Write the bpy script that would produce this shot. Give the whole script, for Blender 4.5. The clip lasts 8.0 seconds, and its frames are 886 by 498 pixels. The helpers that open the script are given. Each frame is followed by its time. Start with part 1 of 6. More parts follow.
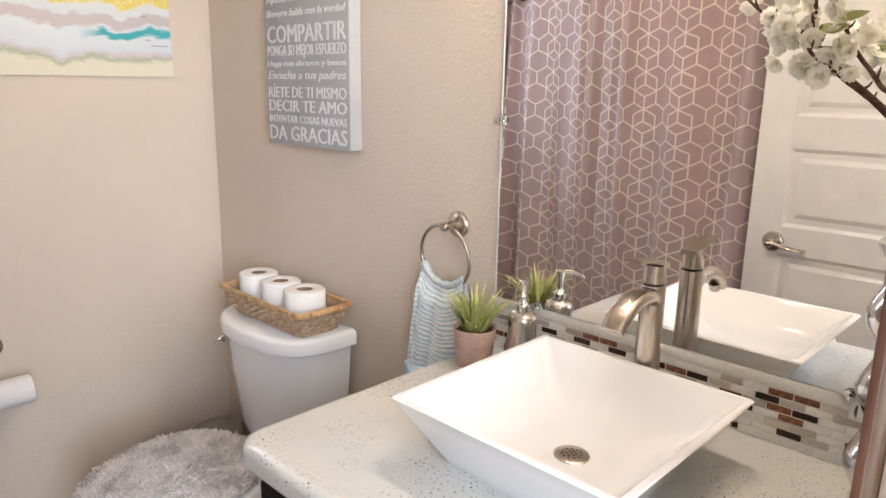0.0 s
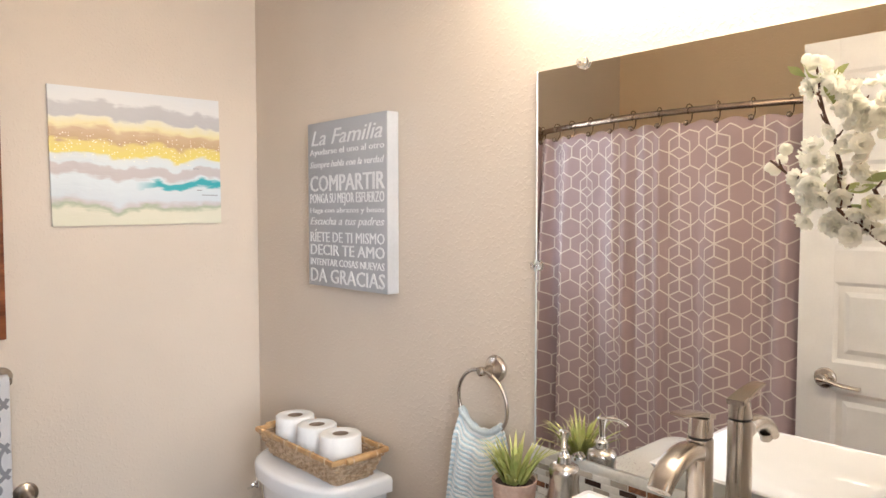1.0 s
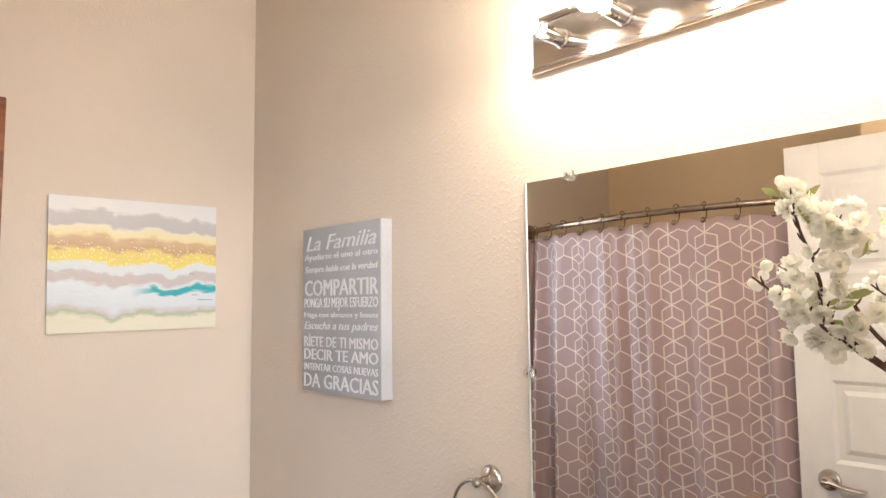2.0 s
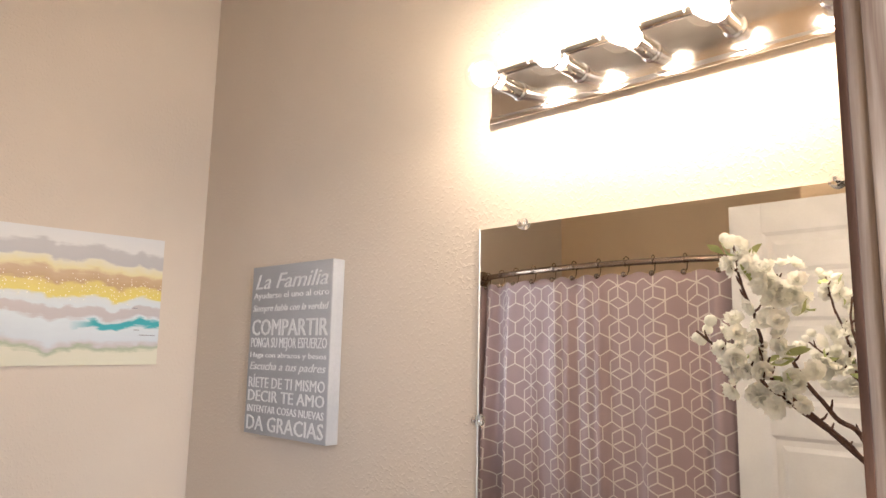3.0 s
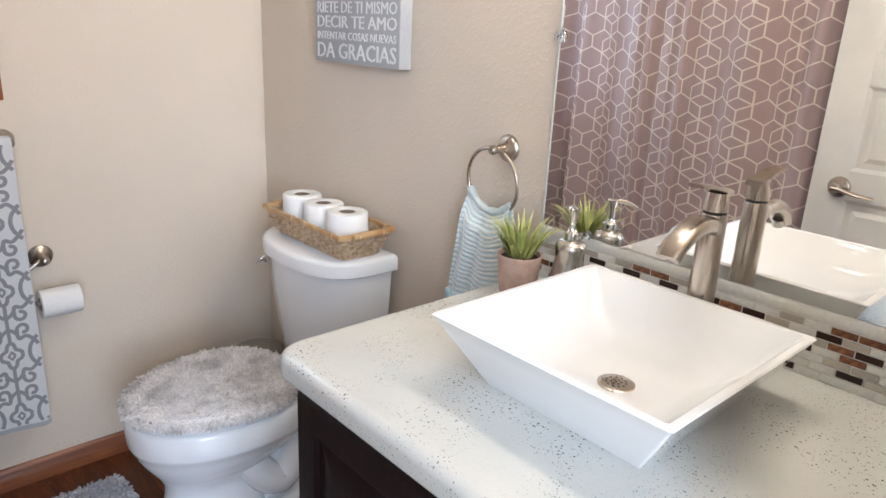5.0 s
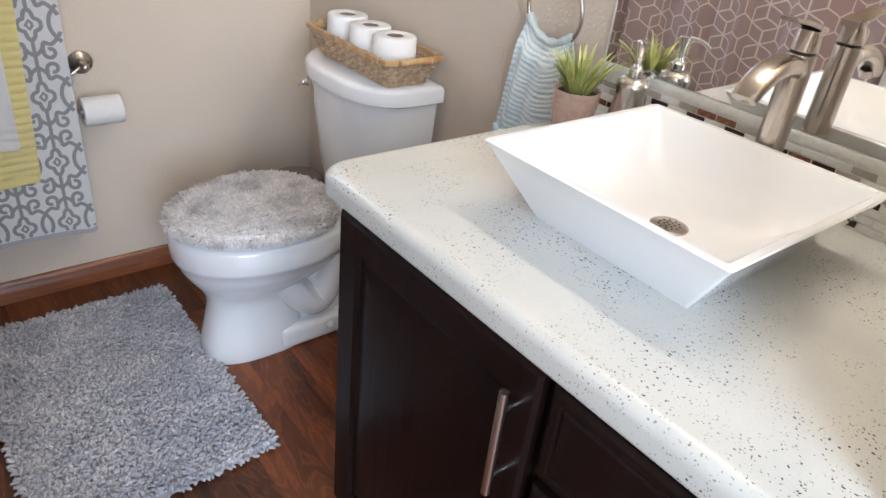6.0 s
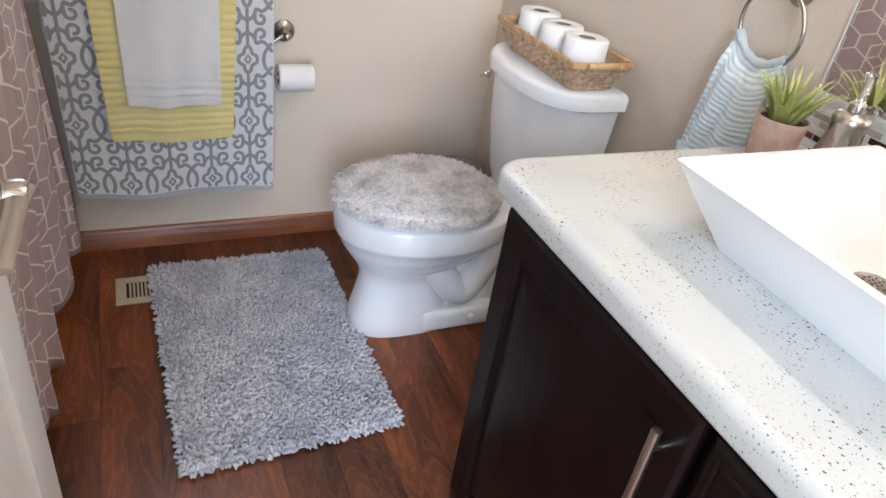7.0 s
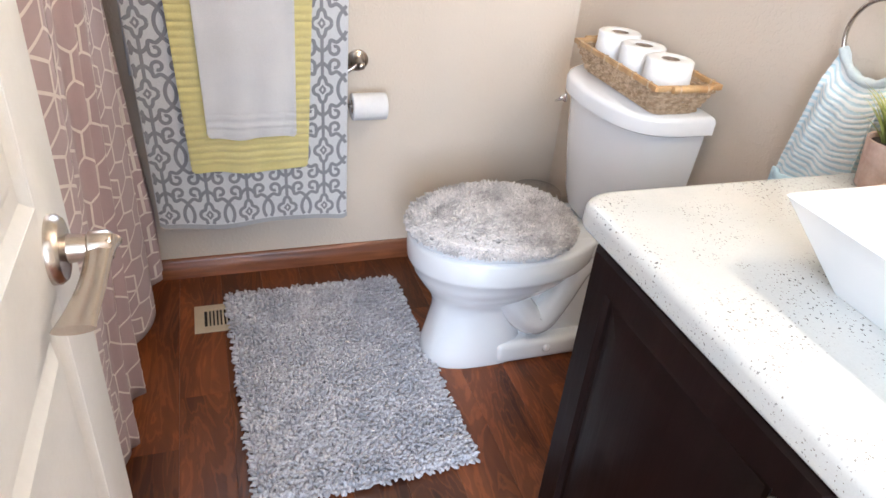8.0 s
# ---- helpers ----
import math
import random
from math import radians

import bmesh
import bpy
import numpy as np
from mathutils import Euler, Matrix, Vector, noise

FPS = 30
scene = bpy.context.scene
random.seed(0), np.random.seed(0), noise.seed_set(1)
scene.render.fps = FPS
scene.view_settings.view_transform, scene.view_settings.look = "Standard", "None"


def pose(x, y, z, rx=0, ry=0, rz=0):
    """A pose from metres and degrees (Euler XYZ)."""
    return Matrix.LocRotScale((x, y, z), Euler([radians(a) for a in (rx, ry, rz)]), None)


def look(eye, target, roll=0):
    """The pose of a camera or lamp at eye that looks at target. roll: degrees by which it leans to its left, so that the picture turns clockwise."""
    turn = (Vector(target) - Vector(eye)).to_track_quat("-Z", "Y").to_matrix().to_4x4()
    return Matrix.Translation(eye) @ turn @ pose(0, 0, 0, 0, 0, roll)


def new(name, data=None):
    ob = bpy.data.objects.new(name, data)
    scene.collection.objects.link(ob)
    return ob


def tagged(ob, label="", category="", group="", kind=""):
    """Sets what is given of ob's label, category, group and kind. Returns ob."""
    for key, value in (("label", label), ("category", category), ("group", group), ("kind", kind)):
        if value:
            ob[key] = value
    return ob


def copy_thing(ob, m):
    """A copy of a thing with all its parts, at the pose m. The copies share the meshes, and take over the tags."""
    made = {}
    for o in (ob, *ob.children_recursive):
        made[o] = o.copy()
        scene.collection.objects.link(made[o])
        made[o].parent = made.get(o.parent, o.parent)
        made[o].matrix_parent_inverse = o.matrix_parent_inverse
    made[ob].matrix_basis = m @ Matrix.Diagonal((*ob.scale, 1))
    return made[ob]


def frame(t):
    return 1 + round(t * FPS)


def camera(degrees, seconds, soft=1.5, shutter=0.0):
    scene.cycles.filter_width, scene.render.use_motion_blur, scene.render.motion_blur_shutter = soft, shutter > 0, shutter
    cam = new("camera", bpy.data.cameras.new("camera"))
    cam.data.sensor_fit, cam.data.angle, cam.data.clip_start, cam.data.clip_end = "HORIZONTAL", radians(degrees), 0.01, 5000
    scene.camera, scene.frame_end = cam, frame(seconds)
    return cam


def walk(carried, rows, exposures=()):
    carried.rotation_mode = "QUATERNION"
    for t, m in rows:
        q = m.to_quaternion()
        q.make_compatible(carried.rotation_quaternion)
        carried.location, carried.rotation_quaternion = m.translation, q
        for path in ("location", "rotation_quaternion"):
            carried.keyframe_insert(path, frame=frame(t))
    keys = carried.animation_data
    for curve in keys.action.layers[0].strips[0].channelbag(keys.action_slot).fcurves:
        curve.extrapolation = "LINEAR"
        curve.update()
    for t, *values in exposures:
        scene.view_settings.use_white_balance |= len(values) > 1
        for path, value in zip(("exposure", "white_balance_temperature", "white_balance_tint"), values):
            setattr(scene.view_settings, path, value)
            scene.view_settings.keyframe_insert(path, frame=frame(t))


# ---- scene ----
cam = camera(65.7, 8.0)
PATH = [
    (0, (-1.111, -2.115, 1.406), (0.291, -0.763, 0.954), 1.1),
    (0.5, (-1.105, -2.115, 1.429), (0.244, -0.658, 1.185), 0.3),
    (1, (-1.108, -2.119, 1.45), (0.247, -0.651, 1.355), 0.0),
    (1.5, (-1.11, -2.125, 1.468), (0.25, -0.66, 1.51), -0.4),
    (2, (-1.114, -2.135, 1.484), (0.248, -0.68, 1.654), -0.6),
    (2.2, (-1.109, -2.14, 1.49), (0.258, -0.696, 1.7), -0.3),
    (3.3, (-1.111, -2.133, 1.479), (0.355, -0.807, 1.78), 1.0),
    (3.5, (-1.106, -2.131, 1.473), (0.362, -0.785, 1.652), 0.9),
    (4, (-1.103, -2.118, 1.435), (0.339, -0.74, 1.285), 1.4),
    (4.5, (-1.104, -2.105, 1.4), (0.255, -0.687, 1.02), 1.9),
    (4.7, (-1.092, -2.098, 1.378), (0.235, -0.678, 0.907), 2.1),
    (5.8, (-1.095, -2.066, 1.315), (0.081, -0.759, 0.362), 5.6),
    (6, (-1.098, -2.059, 1.304), (0.029, -0.754, 0.291), 6.5),
    (6.5, (-1.107, -2.037, 1.29), (-0.125, -0.691, 0.185), 9.7),
    (7, (-1.114, -2.022, 1.295), (-0.338, -0.52, 0.226), 9.2),
    (7.5, (-1.121, -2.004, 1.294), (-0.565, -0.392, 0.249), 7.8),
    (8, (-1.116, -1.965, 1.296), (-0.516, -0.37, 0.25), 5.5),
]
EXPO = [(0.0, 0.72, 6050, 13), (1.0, 0.78, 6080, 11), (1.5, 0.78, 6180, 12), (2.0, 0.78, 6120, 12), (3.5, 0.37, 6300, 15), (4.0, 0.65, 5800, 10), (4.5, 0.79, 5600, 9), (6.0, 0.75, 5640, 9), (6.5, 0.73, 5600, 9), (7.5, 1.20, 5640, 10), (8.0, 1.27, 5680, 10)]
walk(cam, [(t, look(eye, target, roll)) for t, eye, target, roll in PATH], EXPO)

# ---- light ----
world = bpy.data.worlds.new("daylight")
scene.world = world
world.use_nodes = True
wn = world.node_tree
sky = wn.nodes.new("ShaderNodeTexSky")
sky.sky_type = "NISHITA"
sky.sun_disc = False
sky.sun_elevation = radians(40)
sky.sun_rotation = radians(200)
wn.links.new(sky.outputs[0], wn.nodes["Background"].inputs[0])
wn.nodes["Background"].inputs[1].default_value = 0.12

BULB = 158.0         # emission of the lit core of each vanity bulb
WINDOW_LIGHT = 2.2  # daylight through the window over the towel bar
HALL_FILL = 68.0    # added fill lamp in the unseen hall, shining through the doorway


def area(name, place, target, sx, sy, watts, colour):
    data = bpy.data.lights.new(name, "AREA")
    data.shape, data.size, data.size_y, data.energy, data.color = "RECTANGLE", sx, sy, watts, colour
    ob = new(name, data)
    ob.matrix_world = look(place, target)
    return ob


area("window_daylight", (-1.03, 0.09, 1.60), (-1.03, -1.0, 1.45), 0.42, 0.80, WINDOW_LIGHT, (0.90, 0.95, 1.0))
# no hall window is known: this lamp is added to fill through the doorway
area("hall_fill_lamp", (-1.73, -4.0, 1.65), (-0.42, -0.85, 1.0), 1.5, 1.8, HALL_FILL, (0.83, 0.91, 1.0))

# ---- helpers of this scene ----
ORIGIN = {}


def thing(name, label, category, at=(0, 0, 0), group="", kind=""):
    ob = new(name)
    ob.empty_display_size = 0.05
    ob.location = at
    ORIGIN[ob.name] = Vector(at)
    return tagged(ob, label, category, group, kind)


def finish(name, bm, material, smooth=True, angle=40):
    bmesh.ops.recalc_face_normals(bm, faces=bm.faces)
    me = bpy.data.meshes.new(name)
    bm.to_mesh(me)
    bm.free()
    if smooth:
        me.polygons.foreach_set("use_smooth", [True] * len(me.polygons))
        me.set_sharp_from_angle(angle=radians(angle))
    for m in (material if isinstance(material, (list, tuple)) else [material]):
        me.materials.append(m)
    return me


def part(name, bm, material, parent, label="", smooth=True, angle=40):
    at = ORIGIN[parent.name]
    bmesh.ops.translate(bm, verts=bm.verts, vec=-at)
    ob = new(name, finish(name, bm, material, smooth, angle))
    ob.parent = parent
    ORIGIN[ob.name] = at
    return tagged(ob, label)


def solid(name, bm, material, label, category="", kind="", group="", smooth=True, angle=40):
    ob = new(name, finish(name, bm, material, smooth, angle))
    ORIGIN[ob.name] = Vector((0, 0, 0))
    return tagged(ob, label, category, group, kind)


def box(bm, x0, x1, y0, y1, z0, z1, bevel=0.0, seg=2):
    m = Matrix.Translation(((x0 + x1) / 2, (y0 + y1) / 2, (z0 + z1) / 2)) @ Matrix.Diagonal((abs(x1 - x0), abs(y1 - y0), abs(z1 - z0), 1))
    vs = bmesh.ops.create_cube(bm, size=1, matrix=m)["verts"]
    if bevel:
        es = list({e for v in vs for e in v.link_edges})
        bmesh.ops.bevel(bm, geom=es, offset=bevel, segments=seg, profile=0.6, affect="EDGES")
    return bm


def abox(*a, **k):
    return box(bmesh.new(), *a, **k)


def loft(bm, rings, cap0=True, cap1=True, closed=True):
    rows = [[bm.verts.new(p) for p in r] for r in rings]
    n = len(rows[0])
    for a, b in zip(rows, rows[1:]):
        for i in range(n if closed else n - 1):
            bm.faces.new((a[i], a[(i + 1) % n], b[(i + 1) % n], b[i]))
    if cap0:
        bm.faces.new(rows[0][::-1])
    if cap1:
        bm.faces.new(rows[-1])
    return bm


def lathe(bm, profile, base, axis=(0, 0, 1), seg=28, cap0=True, cap1=True):
    """profile: (radius, height) pairs along axis from base."""
    q = Vector((0, 0, 1)).rotation_difference(Vector(axis))
    rings = []
    for r, h in profile:
        rings.append([Vector(base) + q @ Vector((r * math.cos(2 * math.pi * i / seg), r * math.sin(2 * math.pi * i / seg), h)) for i in range(seg)])
    return loft(bm, rings, cap0, cap1)


def tube(bm, pts, r, seg=10, closed=False):
    pts = [Vector(p) for p in pts]
    n = len(pts)
    rings = []
    ref = None
    for i, p in enumerate(pts):
        a = pts[(i - 1) % n] if (closed or i > 0) else p
        b = pts[(i + 1) % n] if (closed or i < n - 1) else p
        d = (b - a).normalized()
        if ref is None:
            ref = d.orthogonal().normalized()
        ref = (ref - d * ref.dot(d)).normalized()
        s = d.cross(ref)
        rr = r[i] if isinstance(r, (list, tuple)) else r
        rings.append([p + (ref * math.cos(2 * math.pi * k / seg) + s * math.sin(2 * math.pi * k / seg)) * rr for k in range(seg)])
    if closed:
        return loft(bm, rings + [rings[0]], False, False)
    return loft(bm, rings)


def smooth_path(pts, n=8):
    """Catmull-Rom points through pts."""
    pts = [Vector(p) for p in pts]
    out = []
    for i in range(len(pts) - 1):
        p0, p1, p2, p3 = pts[max(i - 1, 0)], pts[i], pts[i + 1], pts[min(i + 2, len(pts) - 1)]
        for k in range(n):
            t = k / n
            out.append(0.5 * (2 * p1 + (p2 - p0) * t + (2 * p0 - 5 * p1 + 4 * p2 - p3) * t * t + (3 * p1 - p0 - 3 * p2 + p3) * t ** 3))
    return out + [pts[-1]]


def rrect(cx, cy, hx, hy, r, z, n=6):
    out = []
    for sx, sy, a0 in ((1, 1, 0), (-1, 1, 90), (-1, -1, 180), (1, -1, 270)):
        for k in range(n + 1):
            a = radians(a0 + 90 * k / n)
            out.append(Vector((cx + sx * (hx - r) + r * math.cos(a), cy + sy * (hy - r) + r * math.sin(a), z)))
    return out


# ---- materials ----
def mat(name, colour, rough=0.5, metal=0.0, second=None, mix_scale=6.0, mix_lo=0.4, mix_hi=0.6, bump=0.0, bump_scale=60.0, grain=0.06,
        grain_scale=120.0, coat=0.0, rough_var=0.08, stretch=(1, 1, 1), sheen=0.0, bump_detail=3.0, spec=0.5, jitter=0.0, bump_dist=0.01, strand=0.0):
    m = bpy.data.materials.new(name)
    m.use_nodes = True
    nt = m.node_tree
    N, L = nt.nodes, nt.links
    b = N["Principled BSDF"]
    b.inputs["Roughness"].default_value, b.inputs["Metallic"].default_value = rough, metal
    b.inputs["Coat Weight"].default_value, b.inputs["Sheen Weight"].default_value = coat, sheen
    b.inputs["Specular IOR Level"].default_value = spec
    tc = N.new("ShaderNodeTexCoord")
    mp = N.new("ShaderNodeMapping")
    mp.inputs["Scale"].default_value = stretch
    L.new(tc.outputs["Object"], mp.inputs[0])

    def tex(scale, detail=4.0):
        t = N.new("ShaderNodeTexNoise")
        t.inputs["Scale"].default_value, t.inputs["Detail"].default_value = scale, detail
        L.new(mp.outputs[0], t.inputs["Vector"])
        return t

    big = tex(mix_scale)
    ramp = N.new("ShaderNodeMapRange")
    ramp.inputs["From Min"].default_value, ramp.inputs["From Max"].default_value = mix_lo, mix_hi
    L.new(big.outputs[0], ramp.inputs["Value"])
    mx = N.new("ShaderNodeMix")
    mx.data_type = "RGBA"
    second = second or tuple(c * 0.93 for c in colour)
    mx.inputs["A"].default_value, mx.inputs["B"].default_value = (*colour, 1), (*second, 1)
    L.new(ramp.outputs[0], mx.inputs["Factor"])
    fine = tex(grain_scale, 5.0)
    gr = N.new("ShaderNodeMapRange")
    gr.inputs["From Min"].default_value, gr.inputs["From Max"].default_value = 0.3, 0.7
    gr.inputs["To Min"].default_value, gr.inputs["To Max"].default_value = 1 - grain, 1 + grain
    L.new(fine.outputs[0], gr.inputs["Value"])
    hsv = N.new("ShaderNodeHueSaturation")
    L.new(mx.outputs["Result"], hsv.inputs["Color"])
    if jitter:
        info = N.new("ShaderNodeObjectInfo")
        jr = N.new("ShaderNodeMapRange")
        jr.inputs["To Min"].default_value, jr.inputs["To Max"].default_value = 1 - jitter, 1 + jitter
        L.new(info.outputs["Random"], jr.inputs["Value"])
        mul = N.new("ShaderNodeMath")
        mul.operation = "MULTIPLY"
        L.new(gr.outputs[0], mul.inputs[0])
        L.new(jr.outputs[0], mul.inputs[1])
        L.new(mul.outputs[0], hsv.inputs["Value"])
    else:
        L.new(gr.outputs[0], hsv.inputs["Value"])
    L.new(hsv.outputs[0], b.inputs["Base Color"])
    if strand:
        geo, sr, tone = N.new("ShaderNodeNewGeometry"), N.new("ShaderNodeMapRange"), N.new("ShaderNodeHueSaturation")
        sr.inputs["To Min"].default_value, sr.inputs["To Max"].default_value = 1 - strand, 1 + strand
        L.new(geo.outputs["Random Per Island"], sr.inputs["Value"])
        L.new(sr.outputs[0], tone.inputs["Value"])
        L.new(hsv.outputs[0], tone.inputs["Color"])
        L.new(tone.outputs[0], b.inputs["Base Color"])
    rv = N.new("ShaderNodeMapRange")
    rv.inputs["To Min"].default_value, rv.inputs["To Max"].default_value = max(rough - rough_var, 0.02), min(rough + rough_var, 1)
    L.new(big.outputs[0], rv.inputs["Value"])
    L.new(rv.outputs[0], b.inputs["Roughness"])
    if bump:
        bt = tex(bump_scale, bump_detail)
        bp = N.new("ShaderNodeBump")
        bp.inputs["Strength"].default_value, bp.inputs["Distance"].default_value = bump, bump_dist
        L.new(bt.outputs[0], bp.inputs["Height"])
        L.new(bp.outputs[0], b.inputs["Normal"])
    return m


def wood(name, dark, light, scale=1.0, rough=0.35, along=1, coat=0.2, jitter=0.0, contrast=1.0, spec=0.5, swirl=1.4, fine=0.35, rings=0.0, broad=9.0):
    """Stained wood, its grain along the axis given (0 x, 1 y, 2 z)."""
    m = bpy.data.materials.new(name)
    m.use_nodes = True
    N, L = m.node_tree.nodes, m.node_tree.links
    b = N["Principled BSDF"]
    b.inputs["Coat Weight"].default_value, b.inputs["Coat Roughness"].default_value = coat, 0.25
    b.inputs["Specular IOR Level"].default_value = spec
    tc = N.new("ShaderNodeTexCoord")
    info = N.new("ShaderNodeObjectInfo")
    off = N.new("ShaderNodeVectorMath")
    off.operation = "MULTIPLY_ADD"
    L.new(info.outputs["Random"], off.inputs[0])
    off.inputs[1].default_value = (7.3, 11.1, 3.7)
    L.new(tc.outputs["Object"], off.inputs[2])
    mp = N.new("ShaderNodeMapping")
    st = [broad * scale] * 3
    st[along] = 1.1 * scale
    mp.inputs["Scale"].default_value = st
    L.new(off.outputs[0], mp.inputs[0])
    n1 = N.new("ShaderNodeTexNoise")
    n1.inputs["Scale"].default_value, n1.inputs["Detail"].default_value, n1.inputs["Distortion"].default_value = 1.6, 6.0, swirl
    L.new(mp.outputs[0], n1.inputs["Vector"])
    mp2 = N.new("ShaderNodeMapping")
    st2 = [90 * scale] * 3
    st2[along] = 4 * scale
    mp2.inputs["Scale"].default_value = st2
    L.new(off.outputs[0], mp2.inputs[0])
    n2 = N.new("ShaderNodeTexNoise")
    n2.inputs["Scale"].default_value, n2.inputs["Detail"].default_value = 1.0, 4.0
    L.new(mp2.outputs[0], n2.inputs["Vector"])
    w = N.new("ShaderNodeMath")
    w.operation = "MULTIPLY_ADD"
    w.inputs[1].default_value = fine
    L.new(n2.outputs[0], w.inputs[0])
    L.new(n1.outputs[0], w.inputs[2])
    if rings:
        # cathedral figure: contour lines of the broad grain
        turns = N.new("ShaderNodeMath")
        turns.operation = "MULTIPLY"
        turns.inputs[1].default_value = 75.0
        L.new(n1.outputs[0], turns.inputs[0])
        wave = N.new("ShaderNodeMath")
        wave.operation = "SINE"
        L.new(turns.outputs[0], wave.inputs[0])
        sharp = N.new("ShaderNodeMapRange")
        sharp.inputs["From Min"].default_value, sharp.inputs["From Max"].default_value = 0.2, 1.0
        sharp.inputs["To Min"].default_value, sharp.inputs["To Max"].default_value = -0.35 * rings, rings
        L.new(wave.outputs[0], sharp.inputs["Value"])
        plus = N.new("ShaderNodeMath")
        L.new(sharp.outputs[0], plus.inputs[0])
        L.new(w.outputs[0], plus.inputs[1])
        w = plus
    r = N.new("ShaderNodeMapRange")
    r.inputs["From Min"].default_value, r.inputs["From Max"].default_value = 0.505 + fine / 2 - 0.25 / contrast, 0.505 + fine / 2 + 0.25 / contrast
    L.new(w.outputs[0], r.inputs["Value"])
    mx = N.new("ShaderNodeMix")
    mx.data_type = "RGBA"
    mx.inputs["A"].default_value, mx.inputs["B"].default_value = (*dark, 1), (*light, 1)
    L.new(r.outputs[0], mx.inputs["Factor"])
    hsv = N.new("ShaderNodeHueSaturation")
    jr = N.new("ShaderNodeMapRange")
    jr.inputs["To Min"].default_value, jr.inputs["To Max"].default_value = 1 - jitter, 1 + jitter
    L.new(info.outputs["Random"], jr.inputs["Value"])
    L.new(jr.outputs[0], hsv.inputs["Value"])
    L.new(mx.outputs["Result"], hsv.inputs["Color"])
    L.new(hsv.outputs[0], b.inputs["Base Color"])
    rr = N.new("ShaderNodeMapRange")
    rr.inputs["To Min"].default_value, rr.inputs["To Max"].default_value = rough - 0.1, rough + 0.12
    L.new(n1.outputs[0], rr.inputs["Value"])
    L.new(rr.outputs[0], b.inputs["Roughness"])
    bp = N.new("ShaderNodeBump")
    bp.inputs["Strength"].default_value, bp.inputs["Distance"].default_value = 0.25, 0.003
    L.new(w.outputs[0], bp.inputs["Height"])
    L.new(bp.outputs[0], b.inputs["Normal"])
    return m


def wall_paint(name, colour):
    """Orange-peel textured paint: soft, partly flattened splatter."""
    m = mat(name, colour, 0.55, second=tuple(c * 0.96 for c in colour), mix_scale=1.7, grain=0.015, grain_scale=300)
    N, L = m.node_tree.nodes, m.node_tree.links
    b = N["Principled BSDF"]
    tc = N.new("ShaderNodeTexCoord")
    a = N.new("ShaderNodeTexNoise")
    a.inputs["Scale"].default_value, a.inputs["Detail"].default_value, a.inputs["Distortion"].default_value = 105, 2.0, 0.5
    L.new(tc.outputs["Object"], a.inputs["Vector"])
    r = N.new("ShaderNodeMapRange")
    r.interpolation_type = "SMOOTHSTEP"
    r.inputs["From Min"].default_value, r.inputs["From Max"].default_value = 0.50, 0.66
    L.new(a.outputs[0], r.inputs["Value"])
    bp = N.new("ShaderNodeBump")
    bp.inputs["Strength"].default_value, bp.inputs["Distance"].default_value = 0.38, 0.0013
    L.new(r.outputs[0], bp.inputs["Height"])
    L.new(bp.outputs[0], b.inputs["Normal"])
    return m


